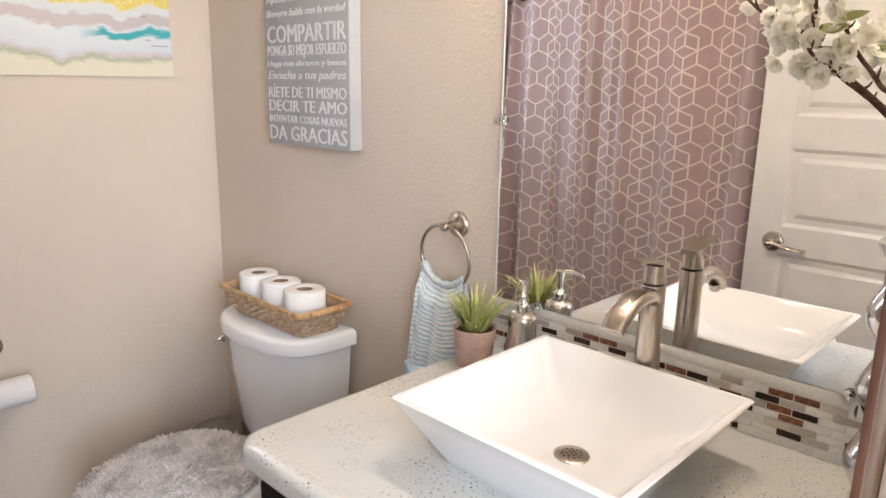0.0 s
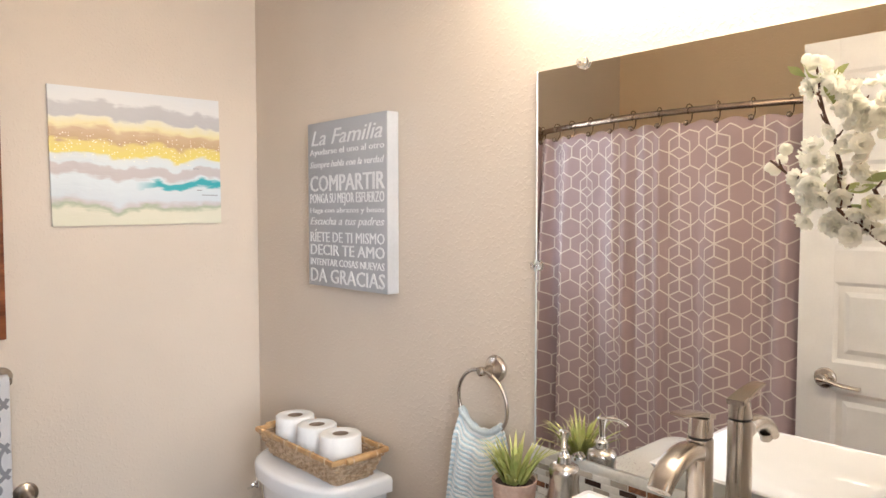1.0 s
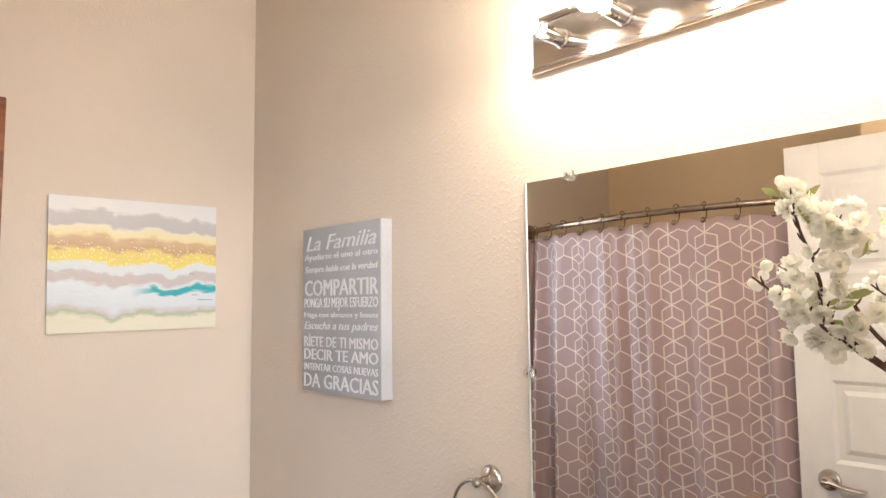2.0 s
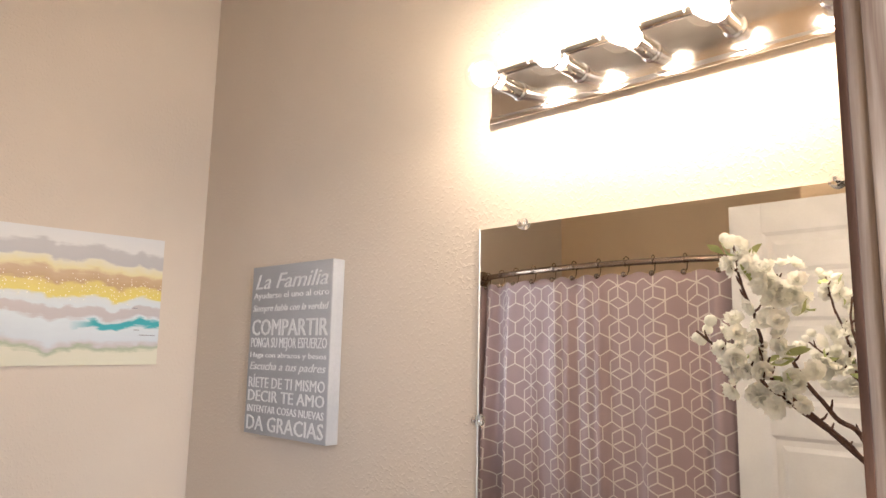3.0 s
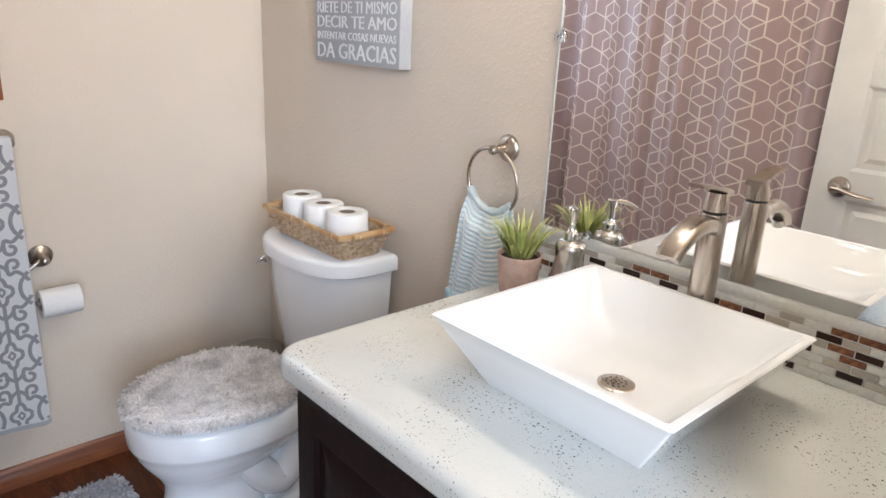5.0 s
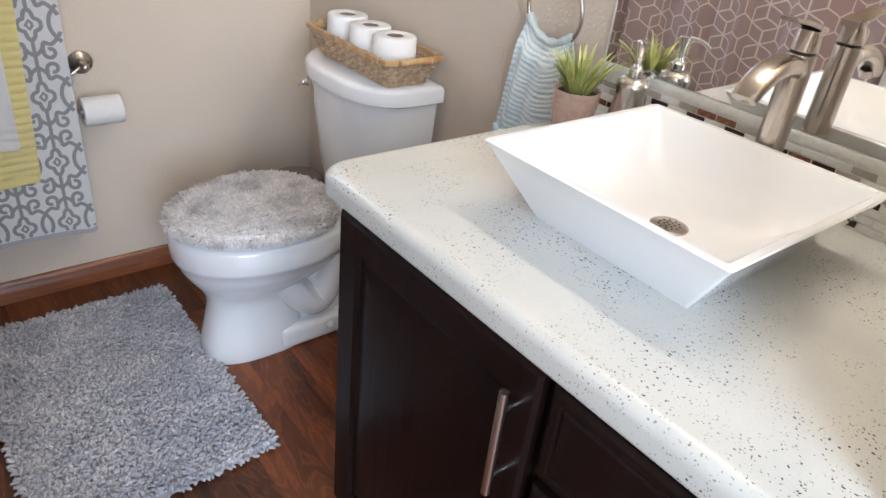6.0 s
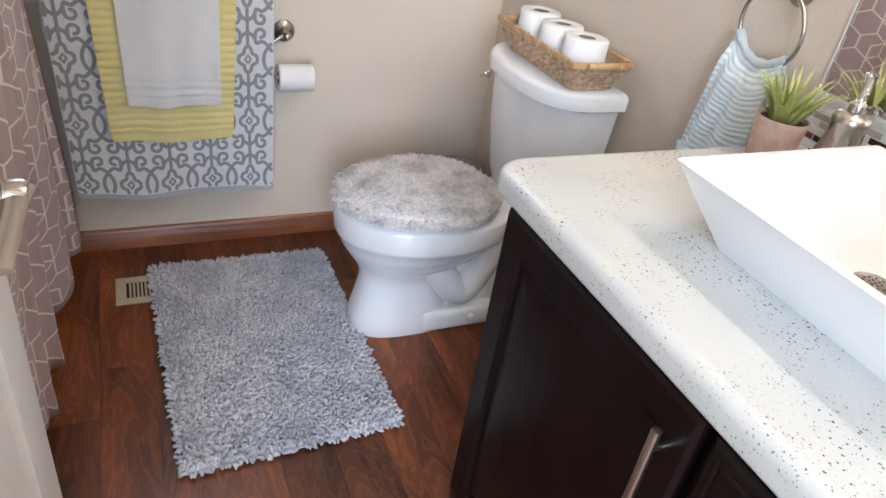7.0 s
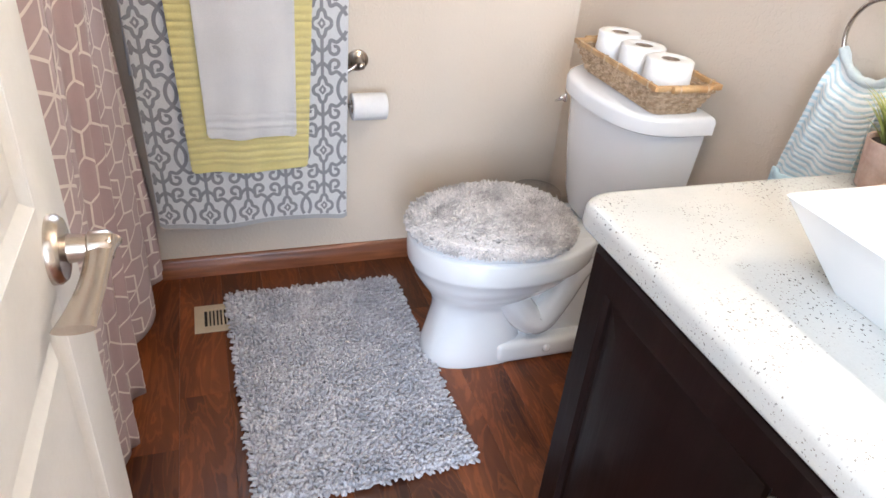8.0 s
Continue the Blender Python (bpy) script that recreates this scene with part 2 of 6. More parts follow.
def speckle(name):
    """Cultured stone: off-white with scattered dark flecks and faint clouds."""
    m = mat(name, (0.60, 0.595, 0.555), 0.22, second=(0.54, 0.55, 0.525), mix_scale=7, mix_lo=0.35, mix_hi=0.7, grain=0.03, grain_scale=400, coat=0.3)
    N, L = m.node_tree.nodes, m.node_tree.links
    b = N["Principled BSDF"]
    src = b.inputs["Base Color"].links[0].from_socket
    tc = N.new("ShaderNodeTexCoord")
    last = src
    for sc, lo, hi, colour, mask_lo in ((150, 0.17, 0.25, (0.065, 0.055, 0.05), 0.44), (105, 0.14, 0.19, (0.07, 0.062, 0.055), 0.50), (235, 0.18, 0.28, (0.22, 0.185, 0.15), 0.38)):
        v = N.new("ShaderNodeTexVoronoi")
        v.inputs["Scale"].default_value = sc
        wob = N.new("ShaderNodeTexNoise")
        wob.inputs["Scale"].default_value = sc * 1.3
        add = N.new("ShaderNodeVectorMath")
        add.operation = "MULTIPLY_ADD"
        L.new(tc.outputs["Object"], wob.inputs["Vector"])
        L.new(wob.outputs[1], add.inputs[0])
        add.inputs[1].default_value = (0.006, 0.006, 0.006)
        L.new(tc.outputs["Object"], add.inputs[2])
        L.new(add.outputs[0], v.inputs["Vector"])
        r = N.new("ShaderNodeMapRange")
        r.inputs["From Min"].default_value, r.inputs["From Max"].default_value = lo, hi
        r.inputs["To Min"].default_value, r.inputs["To Max"].default_value = 1.0, 0.0
        L.new(v.outputs["Distance"], r.inputs["Value"])
        sep = N.new("ShaderNodeSeparateColor")
        L.new(v.outputs["Color"], sep.inputs[0])
        gate = N.new("ShaderNodeMath")
        gate.operation = "GREATER_THAN"
        gate.inputs[1].default_value = 0.55
        L.new(sep.outputs[0], gate.inputs[0])
        cl = N.new("ShaderNodeTexNoise")
        cl.inputs["Scale"].default_value, cl.inputs["Detail"].default_value = 9, 3
        L.new(tc.outputs["Object"], cl.inputs["Vector"])
        cr = N.new("ShaderNodeMapRange")
        cr.inputs["From Min"].default_value, cr.inputs["From Max"].default_value = mask_lo, mask_lo + 0.12
        L.new(cl.outputs[0], cr.inputs["Value"])
        p = N.new("ShaderNodeMath")
        p.operation = "MULTIPLY"
        L.new(r.outputs[0], p.inputs[0])
        L.new(gate.outputs[0], p.inputs[1])
        p2 = N.new("ShaderNodeMath")
        p2.operation = "MULTIPLY"
        L.new(p.outputs[0], p2.inputs[0])
        L.new(cr.outputs[0], p2.inputs[1])
        mx = N.new("ShaderNodeMix")
        mx.data_type = "RGBA"
        mx.inputs["B"].default_value = (*colour, 1)
        L.new(p2.outputs[0], mx.inputs["Factor"])
        L.new(last, mx.inputs["A"])
        last = mx.outputs["Result"]
    L.new(last, b.inputs["Base Color"])
    return m


def glow(name, colour, strength):
    m = bpy.data.materials.new(name)
    m.use_nodes = True
    b = m.node_tree.nodes["Principled BSDF"]
    b.inputs["Base Color"].default_value = (1, 1, 1, 1)
    b.inputs["Emission Color"].default_value, b.inputs["Emission Strength"].default_value = (*colour, 1), strength
    return m


def glass(name, colour=(1, 1, 1), rough=0.0):
    m = bpy.data.materials.new(name)
    m.use_nodes = True
    b = m.node_tree.nodes["Principled BSDF"]
    b.inputs["Transmission Weight"].default_value, b.inputs["Roughness"].default_value = 1.0, rough
    b.inputs["Base Color"].default_value = (*colour, 1)
    return m


PAINT = wall_paint("wall_paint", (0.70, 0.605, 0.495))
# the bulbs' warm light is put into this tanner copy of PAINT
PAINT_WARM_LIT = wall_paint("wall_paint_warm_lit", (0.78, 0.60, 0.385))
CEILING = mat("ceiling_paint", (0.86, 0.85, 0.81), 0.7, bump=0.3, bump_scale=60)
DOOR = mat("door_paint", (0.84, 0.83, 0.80), 0.38, grain=0.012, bump=0.05, bump_scale=200)
TRIM = wood("stained_trim", (0.13, 0.038, 0.013), (0.33, 0.115, 0.042), 1.0, 0.32, 0, contrast=1.3)
JAMBWOOD = wood("jamb_wood", (0.17, 0.10, 0.068), (0.56, 0.46, 0.37), 1.4, 0.6, 2, 0.0, contrast=1.0, fine=1.1, swirl=0.6)
JAMBEDGE = wood("jamb_edge", (0.055, 0.022, 0.012), (0.16, 0.075, 0.042), 2.0, 0.5, 2, 0.05)
PLANK = wood("plank_floor", (0.036, 0.0092, 0.0032), (0.225, 0.064, 0.0160), 0.8, 0.36, 1, 0.10, 0.34, 0.85, spec=0.4, swirl=2.2, fine=0.14, rings=0.13, broad=5.0)
SEAM = mat("floor_seam", (0.045, 0.014, 0.007), 0.7)
ESPRESSO = wood("espresso_wood", (0.005, 0.0022, 0.0019), (0.011, 0.005, 0.0045), 1.0, 0.34, 2, 0.02, spec=0.2)
PORCELAIN = mat("porcelain", (0.83, 0.835, 0.84), 0.05, grain=0.0, coat=0.6, rough_var=0.02, second=(0.82, 0.825, 0.83))
STONE = speckle("cultured_stone")
NICKEL = mat("brushed_nickel", (0.56, 0.50, 0.44), 0.27, 1.0, grain=0.06, grain_scale=500, stretch=(1, 1, 0.05))
STEEL = mat("brushed_steel", (0.70, 0.66, 0.62), 0.24, 1.0, grain=0.06, grain_scale=500, stretch=(1, 1, 0.05))
RODMETAL = mat("bronze_nickel", (0.44, 0.345, 0.27), 0.25, 1.0, grain=0.04, grain_scale=300)
CHROME = mat("chrome", (0.80, 0.79, 0.78), 0.08, 1.0, grain=0.0, rough_var=0.03)
MIRROR = mat("mirror_silver", (0.96, 0.96, 0.95), 0.0, 1.0, grain=0.0, rough_var=0.0, second=(0.96, 0.96, 0.95))
MIRROR.node_tree.nodes["Principled BSDF"].inputs["Roughness"].links and MIRROR.node_tree.links.remove(MIRROR.node_tree.nodes["Principled BSDF"].inputs["Roughness"].links[0])
MIRROR.node_tree.nodes["Principled BSDF"].inputs["Roughness"].default_value = 0.0
GLASS = glass("clear_glass")
FABRIC = mat("mauve_fabric", (0.47, 0.355, 0.36), 0.85, grain=0.06, grain_scale=700, bump=0.1, bump_scale=900, sheen=0.2)
PRINT = mat("curtain_print", (0.84, 0.77, 0.72), 0.85, grain=0.05, grain_scale=700)
RUG = mat("rug_chenille", (0.57, 0.55, 0.57), 0.95, second=(0.44, 0.435, 0.465), mix_scale=9, grain=0.12, grain_scale=200, sheen=0.2, strand=0.17)
PLUSH = mat("plush_cover", (0.76, 0.71, 0.68), 0.95, second=(0.45, 0.41, 0.39), mix_scale=16, mix_lo=0.48, mix_hi=0.68, grain=0.08, grain_scale=250, sheen=0.3, strand=0.14)
WHITE = mat("white_paper", (0.84, 0.83, 0.81), 0.9, grain=0.02, bump=0.15, bump_scale=300)

# ---- the room: mirror wall on x = 0, end wall on y = 0, door wall on y = -2.03 ----
CEIL = 2.695
DY = -2.03       # inner face of the door wall
TUBX = -2.17     # far wall of the tub
WING = -1.46     # end of the tub alcove


def wall(name, label, boxes, material=PAINT):
    bm = bmesh.new()
    for b in boxes:
        box(bm, *b)
    return solid(name, bm, material, label, "wall", "structure", smooth=False)


wall("wall_east", "beige orange-peel textured wall behind the vanity and toilet", [(0, 0.12, DY - 0.12, 0.12, 0, CEIL)])
WX0, WX1, WZ0, WZ1 = -1.24, -0.795, 1.185, 2.0
wall("wall_north", "beige painted end wall with a window over the towel bar", [
    (TUBX - 0.12, WX0, 0, 0.12, 0, CEIL), (WX1, 0, 0, 0.12, 0, CEIL), (WX0, WX1, 0, 0.12, 0, WZ0), (WX0, WX1, 0, 0.12, WZ1, CEIL)])
wall("wall_west", "beige wall behind the bathtub, coloured tan for the warm bulb light", [(TUBX - 0.12, TUBX, WING, 0, 0, CEIL)], PAINT_WARM_LIT)
wall("wall_alcove", "beige wall ending the tub alcove behind the open door, coloured tan for the warm bulb light", [(TUBX - 0.12, -1.42, DY - 0.12, WING, 0, CEIL)], PAINT_WARM_LIT)
OX0, OX1, OZ = -1.305, -0.535, 2.06
CTJ = 0.861      # foot of the casing that stands on the counter
wall("wall_south", "beige painted wall with the bathroom doorway", [
    (-1.42, OX0 - 0.02, DY - 0.12, DY, 0, CEIL), (OX1 + 0.02, 0, DY - 0.12, DY, 0, CEIL), (OX0 - 0.02, OX1 + 0.02, DY - 0.12, DY, OZ + 0.02, CEIL)])
# the hall is unseen: plain walls added to close the space behind the doorway
HX0, HX1, HY0 = -2.3, 0.6, -4.2
wall("wall_hall_west", "plain hall wall outside the bathroom", [(HX0 - 0.1, HX0, HY0, DY - 0.12, 0, CEIL)])
wall("wall_hall_east", "plain hall wall outside the bathroom", [(HX1, HX1 + 0.1, HY0, DY - 0.12, 0, CEIL)])
wall("wall_hall_north", "plain hall wall beside the bathroom", [(0.12, HX1, DY - 0.12, DY, 0, CEIL)])
# the window opening in this wall is made up to suit the fill lamp
wall("wall_hall_south", "unseen hall wall with an opening added behind the fill lamp", [
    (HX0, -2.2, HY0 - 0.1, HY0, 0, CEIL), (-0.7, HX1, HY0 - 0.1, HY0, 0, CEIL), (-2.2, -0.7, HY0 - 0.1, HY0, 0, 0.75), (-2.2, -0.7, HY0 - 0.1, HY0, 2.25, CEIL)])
solid("ceiling", abox(HX0 - 0.1, HX1 + 0.1, HY0 - 0.1, 0.12, CEIL, CEIL + 0.1), CEILING, "off-white painted ceiling", "ceiling", "structure", smooth=False)
floor = solid("floor", abox(HX0 - 0.1, HX1 + 0.1, HY0 - 0.1, 0.12, -0.12, -0.004), SEAM, "dark red-brown wood plank floor", "floor", "structure", smooth=False)

# window over the towel bar
win = thing("window_1", "small window with dark red-brown stained wood casing", "window", (-1.02, 0, 1.6), kind="structure")
part("casing", box(box(box(box(bmesh.new(), WX1, WX1 + 0.06, -0.02, 0.0, WZ0 - 0.06, WZ1 + 0.06, 0.004), WX0 - 0.06, WX0, -0.02, 0.0, WZ0 - 0.06, WZ1 + 0.06, 0.004),
     WX0 + 0.001, WX1 - 0.001, -0.02, 0.0, WZ1, WZ1 + 0.06, 0.004), WX0 + 0.001, WX1 - 0.001, -0.02, 0.0, WZ0 - 0.06, WZ0, 0.004), TRIM, win)
fr = bmesh.new()
for a in ((WX0, WX0 + 0.03, WZ0, WZ1), (WX1 - 0.03, WX1, WZ0, WZ1), (WX0 + 0.03, WX1 - 0.03, WZ0, WZ0 + 0.03), (WX0 + 0.03, WX1 - 0.03, WZ1 - 0.03, WZ1), (WX0 + 0.03, WX1 - 0.03, 1.58, 1.61)):
    box(fr, a[0], a[1], 0.04, 0.08, a[2], a[3], 0.003)
part("frame", fr, DOOR, win, "white sash frame")
pane = part("pane", abox(WX0 + 0.02, WX1 - 0.02, 0.058, 0.062, WZ0 + 0.02, WZ1 - 0.02), GLASS, win, smooth=False)
pane.visible_shadow = False

# door casing and jambs
dc = thing("door_casing", "stained wood door jamb and casing", "door frame", (OX1, DY, 0), kind="structure")
part("jamb", abox(OX1, OX1 + 0.02, DY - 0.125, DY + 0.0, 0, OZ, 0.003), JAMBWOOD, dc)
part("jamb", abox(OX0 - 0.02, OX0, DY - 0.125, DY, 0, OZ, 0.003), JAMBWOOD, dc)
part("head", abox(OX0 - 0.02, OX1 + 0.02, DY - 0.125, DY, OZ, OZ + 0.02, 0.003), JAMBWOOD, dc)
part("casing", abox(OX1 + 0.006, OX1 + 0.056, DY, DY + 0.016, CTJ, OZ + 0.06, 0.004), JAMBWOOD, dc)
part("edge_bead", abox(OX1 + 0.001, OX1 + 0.0055, DY + 0.012, DY + 0.0185, CTJ, OZ, 0.0012), JAMBEDGE, dc, "dark brown edge strip")
part("casing", abox(OX0 - 0.066, OX0 - 0.006, DY, DY + 0.016, 0, OZ + 0.06, 0.004), JAMBWOOD, dc)
part("casing", abox(OX0 - 0.006, OX1 + 0.006, DY, DY + 0.016, OZ + 0.008, OZ + 0.06, 0.004), JAMBWOOD, dc)

# baseboard
bb = bmesh.new()
prof = [(0, 0), (-0.013, 0), (-0.013, 0.046), (-0.0105, 0.049), (-0.0105, 0.057), (-0.008, 0.061), (-0.005, 0.067), (0, 0.070)]
loft(bb, [[Vector((x, p[0], p[1])) for p in prof] for x in (-1.40, 0.0)])
solid("baseboard", bb, TRIM, "stained red-brown wood baseboard along the end wall", "baseboard", "structure")
bb = bmesh.new()
loft(bb, [[Vector((p[0], y, p[1])) for p in prof] for y in (-1.2, -0.013)])
solid("baseboard_east", bb, TRIM, "stained red-brown wood baseboard behind the toilet", "baseboard", "structure")

# ---- open door ----
DX, DL0, DL1, DH = -1.268, -1.268, -2.02, 2.0   # face, latch edge, hinge edge, height


def door():
    d = thing("door_1", "white moulded panel door standing open beside the shower curtain", "door", (DX, DL1, 0), kind="structure")
    bm = bmesh.new()
    core = 0.036
    rails = [(0.008, 0.22), (0.90, 0.99), (1.245, 1.345), (1.62, 1.735), (DH - 0.10, DH)]
    box(bm, DX - core, DX - 0.009, DL1, DL0, 0.008, DH, 0.002)
    st = 0.105
    box(bm, DX - 0.0095, DX, DL0 - st, DL0, 0.008, DH, 0.0015)
    box(bm, DX - 0.0095, DX, DL1, DL1 + st, 0.008, DH, 0.0015)
    for a, b in rails:
        box(bm, DX - 0.0095, DX, DL1 + st, DL0 - st, a, b)
    part("leaf", bm, DOOR, d, angle=30)
    for (a0, a1), (b0, b1) in zip(rails, rails[1:]):
        bm = bmesh.new()
        y0, y1 = DL1 + st, DL0 - st
        rings = []
        for ins, x in ((0, DX - 0.001), (0.012, DX - 0.008), (0.03, DX - 0.008), (0.045, DX - 0.0015)):
            rings.append([Vector((x, y0 + ins, a1 + ins)), Vector((x, y1 - ins, a1 + ins)), Vector((x, y1 - ins, b0 - ins)), Vector((x, y0 + ins, b0 - ins))])
        loft(bm, rings, False, True)
        part("panel", bm, DOOR, d, angle=20)
    ky, kz = -1.355, 0.937
    bm = bmesh.new()
    lathe(bm, [(0.033, 0), (0.033, 0.006), (0.029, 0.011), (0.014, 0.014), (0.0125, 0.03), (0.015, 0.032), (0.015, 0.048), (0.012, 0.052)], (DX, ky, kz), (1, 0, 0))
    h = part("handle_rose", bm, NICKEL, d, "brushed nickel lever handle")
    bm = bmesh.new()
    pts = smooth_path([(DX + 0.042, ky + 0.008, kz), (DX + 0.041, ky - 0.012, kz - 0.001), (DX + 0.036, ky - 0.055, kz - 0.011), (DX + 0.027, ky - 0.105, kz - 0.016)], 5)
    rings = []
    for i, p in enumerate(pts):
        t = i / (len(pts) - 1)
        hw, th = 0.0120 + 0.0055 * (2 * t - 1) ** 2, 0.0095 - 0.0045 * t
        rings.append([p + Vector((hw * math.cos(a), 0, th * math.sin(a))) for a in [2 * math.pi * k / 16 for k in range(16)]])
    loft(bm, rings)
    part("lever", bm, NICKEL, h)
    for hz in (0.25, 1.05, 1.80):
        part("hinge", lathe(bmesh.new(), [(0.006, 0), (0.006, 0.09)], (DX + 0.004, DL1 - 0.004, hz), seg=10), NICKEL, d)


door()

# ---- vanity ----
CT = 0.859                      # top of the counter
CX, CY0, CY1 = -0.620, -2.028, -1.177   # front, door-wall end, toilet end


def vanity():
    v = thing("vanity_cabinet", "dark espresso wooden vanity cabinet with raised-panel doors", "cabinet", (-0.3, -1.6, 0))
    fx, y0, y1, top = -0.588, -2.026, -1.216, 0.812
    bm = bmesh.new()
    box(bm, fx + 0.02, -0.002, y1 - 0.018, y1, 0.0, top, 0.001)
    box(bm, fx + 0.02, -0.002, y0, y0 + 0.018, 0.0, top)
    box(bm, fx + 0.02, -0.002, y0 + 0.018, y1 - 0.018, 0.14, 0.158)
    box(bm, fx + 0.085, fx + 0.10, y0 + 0.018, y1 - 0.018, 0, 0.14)
    part("body", bm, ESPRESSO, v)
    bm = bmesh.new()
    box(bm, fx, fx + 0.02, y1 - 0.045, y1, 0.0, top, 0.001)
    box(bm, fx, fx + 0.02, y0, y0 + 0.03, 0.0, top, 0.001)
    box(bm, fx, fx + 0.02, y0 + 0.03, y1 - 0.045, top - 0.03, top)
    box(bm, fx, fx + 0.02, y0 + 0.03, y1 - 0.045, 0.12, 0.16)
    box(bm, fx, fx + 0.02, -1.71, -1.68, 0.16, top - 0.03)
    part("face_frame", bm, ESPRESSO, v)

    def front(name, a0, a1, b0, b1, raised):
        bm = bmesh.new()
        x = fx - 0.002
        rings = []
        prof = [(0, 0), (0, -0.014), (0.006, -0.019), (0.052, -0.019), (0.058, -0.012)] + ([(0.066, -0.011), (0.105, -0.0185)] if raised else [(0.07, -0.011)])
        if not raised:
            prof = [(0, 0), (0, -0.013), (0.007, -0.018), (0.016, -0.0185), (0.020, -0.016), (0.024, -0.0185)]
        for ins, dx in prof:
            rings.append([Vector((x + dx, a0 + ins, b0 + ins)), Vector((x + dx, a1 - ins, b0 + ins)), Vector((x + dx, a1 - ins, b1 - ins)), Vector((x + dx, a0 + ins, b1 - ins))])
        loft(bm, rings)
        return part(name, bm, ESPRESSO, v, angle=15)

    def pull(parent, y, za, zb):
        x = fx - 0.021
        h = part("handle", tube(bmesh.new(), [(x - 0.028, y, za), (x - 0.028, y, zb)], 0.0062, 14), NICKEL, parent, "brushed nickel bar handle")
        for z in (za + 0.03, zb - 0.03):
            part("post", tube(bmesh.new(), [(x, y, z), (x - 0.028, y, z)], 0.0042, 10), NICKEL, h)

    d = front("door", -1.688, -1.236, 0.145, 0.800, True)
    pull(d, -1.661, 0.599, 0.770)
    # drawers beside it
    for z0, z1 in ((0.655, 0.798), (0.40, 0.638), (0.145, 0.385)):
        front("drawer_front", -2.012, -1.704, z0, z1, False)
    for z in (0.23, 0.74):
        part("hinge", lathe(bmesh.new(), [(0.004, 0), (0.004, 0.035)], (fx - 0.004, -1.232, z), seg=8), NICKEL, v)


vanity()


def countertop():
    bm = bmesh.new()
    th, r = 0.046, 0.018
    # outline with a rounded free corner, lofted through rounded edge levels
    def outline(ins, z):
        x0, yy = CX + ins, CY1 - ins
        rc = 0.045
        pts = [Vector((0.0, yy, z)), Vector((0.0, CY0, z)), Vector((x0, CY0, z))]
        c = Vector((x0 + rc, yy - rc, z))
        for k in range(9):
            a = radians(180 - 90 * k / 8)
            pts.append(c + Vector((rc * math.cos(a), rc * math.sin(a), 0)))
        return pts
    levels = []
    for k in range(7):
        a = radians(90 * k / 6)
        levels.append((0.009 * (1 - math.sin(a)), CT - th + 0.009 * (1 - math.cos(a))))
    for k in range(9):
        a = radians(90 * k / 8)
        levels.append((r * (1 - math.cos(a)), CT - r + r * math.sin(a)))
    loft(bm, [outline(i, z) for i, z in levels])
    return solid("countertop", bm, STONE, "cream speckled cultured stone countertop with rounded edges", "countertop")


countertop()

# ---- vessel sink ----
def sink():
    s = thing("vessel_sink", "square white glossy porcelain vessel sink with flared sides", "sink", (-0.296, -1.606, CT))
    cx, cy, H = -0.299, -1.606, 0.965
    R, B = 0.192, 0.130
    bm = bmesh.new()
    rings = [rrect(cx, cy, B, B, 0.006, CT), rrect(cx, cy, B + 0.002, B + 0.002, 0.006, CT + 0.003)]
    for t in (0.25, 0.5, 0.75, 0.97):
        h = B + (R - B) * t
        rings.append(rrect(cx, cy, h, h, 0.005, CT + (H - CT) * t))
    rings += [rrect(cx, cy, R, R, 0.005, H - 0.001), rrect(cx, cy, R - 0.002, R - 0.002, 0.005, H + 0.001), rrect(cx, cy, R - 0.011, R - 0.011, 0.005, H + 0.001), rrect(cx, cy, R - 0.014, R - 0.014, 0.006, H - 0.002)]
    for t in (0.75, 0.5, 0.3):
        h = (B - 0.012) + (R - 0.014 - B + 0.012) * t
        rings.append(rrect(cx, cy, h, h, 0.010 + 0.02 * (1 - t), CT + 0.024 + (H - CT - 0.026) * t))
    for h, dz, rr in ((0.115, 0.036, 0.035), (0.098, 0.027, 0.04), (0.075, 0.022, 0.04), (0.03, 0.0195, 0.025)):
        rings.append(rrect(cx, cy, h, h, rr, CT + dz))
    loft(bm, rings)
    part("bowl", bm, PORCELAIN, s, angle=28)
    dcx = (-0.306, -1.613, CT + 0.0195)
    bm = lathe(bmesh.new(), [(0.027, 0), (0.027, 0.002), (0.024, 0.0035), (0.012, 0.0036), (0.0, 0.0036)], dcx, cap1=False)
    dr = part("drain", bm, NICKEL, s, "brushed metal grid drain")
    # no real openings: the shade in the grid holes is painted as near-black discs
    HOLE = mat("drain_hole_shade", (0.02, 0.02, 0.02), 0.6)
    for r, k in ((0.0, 1), (0.007, 6), (0.0145, 11)):
        for i in range(k):
            a = 2 * math.pi * i / k
            part("hole", lathe(bmesh.new(), [(0.0016, 0), (0.0016, 0.0006)], (dcx[0] + r * math.cos(a), dcx[1] + r * math.sin(a), dcx[2] + 0.0034), seg=8), HOLE, dr)


sink()

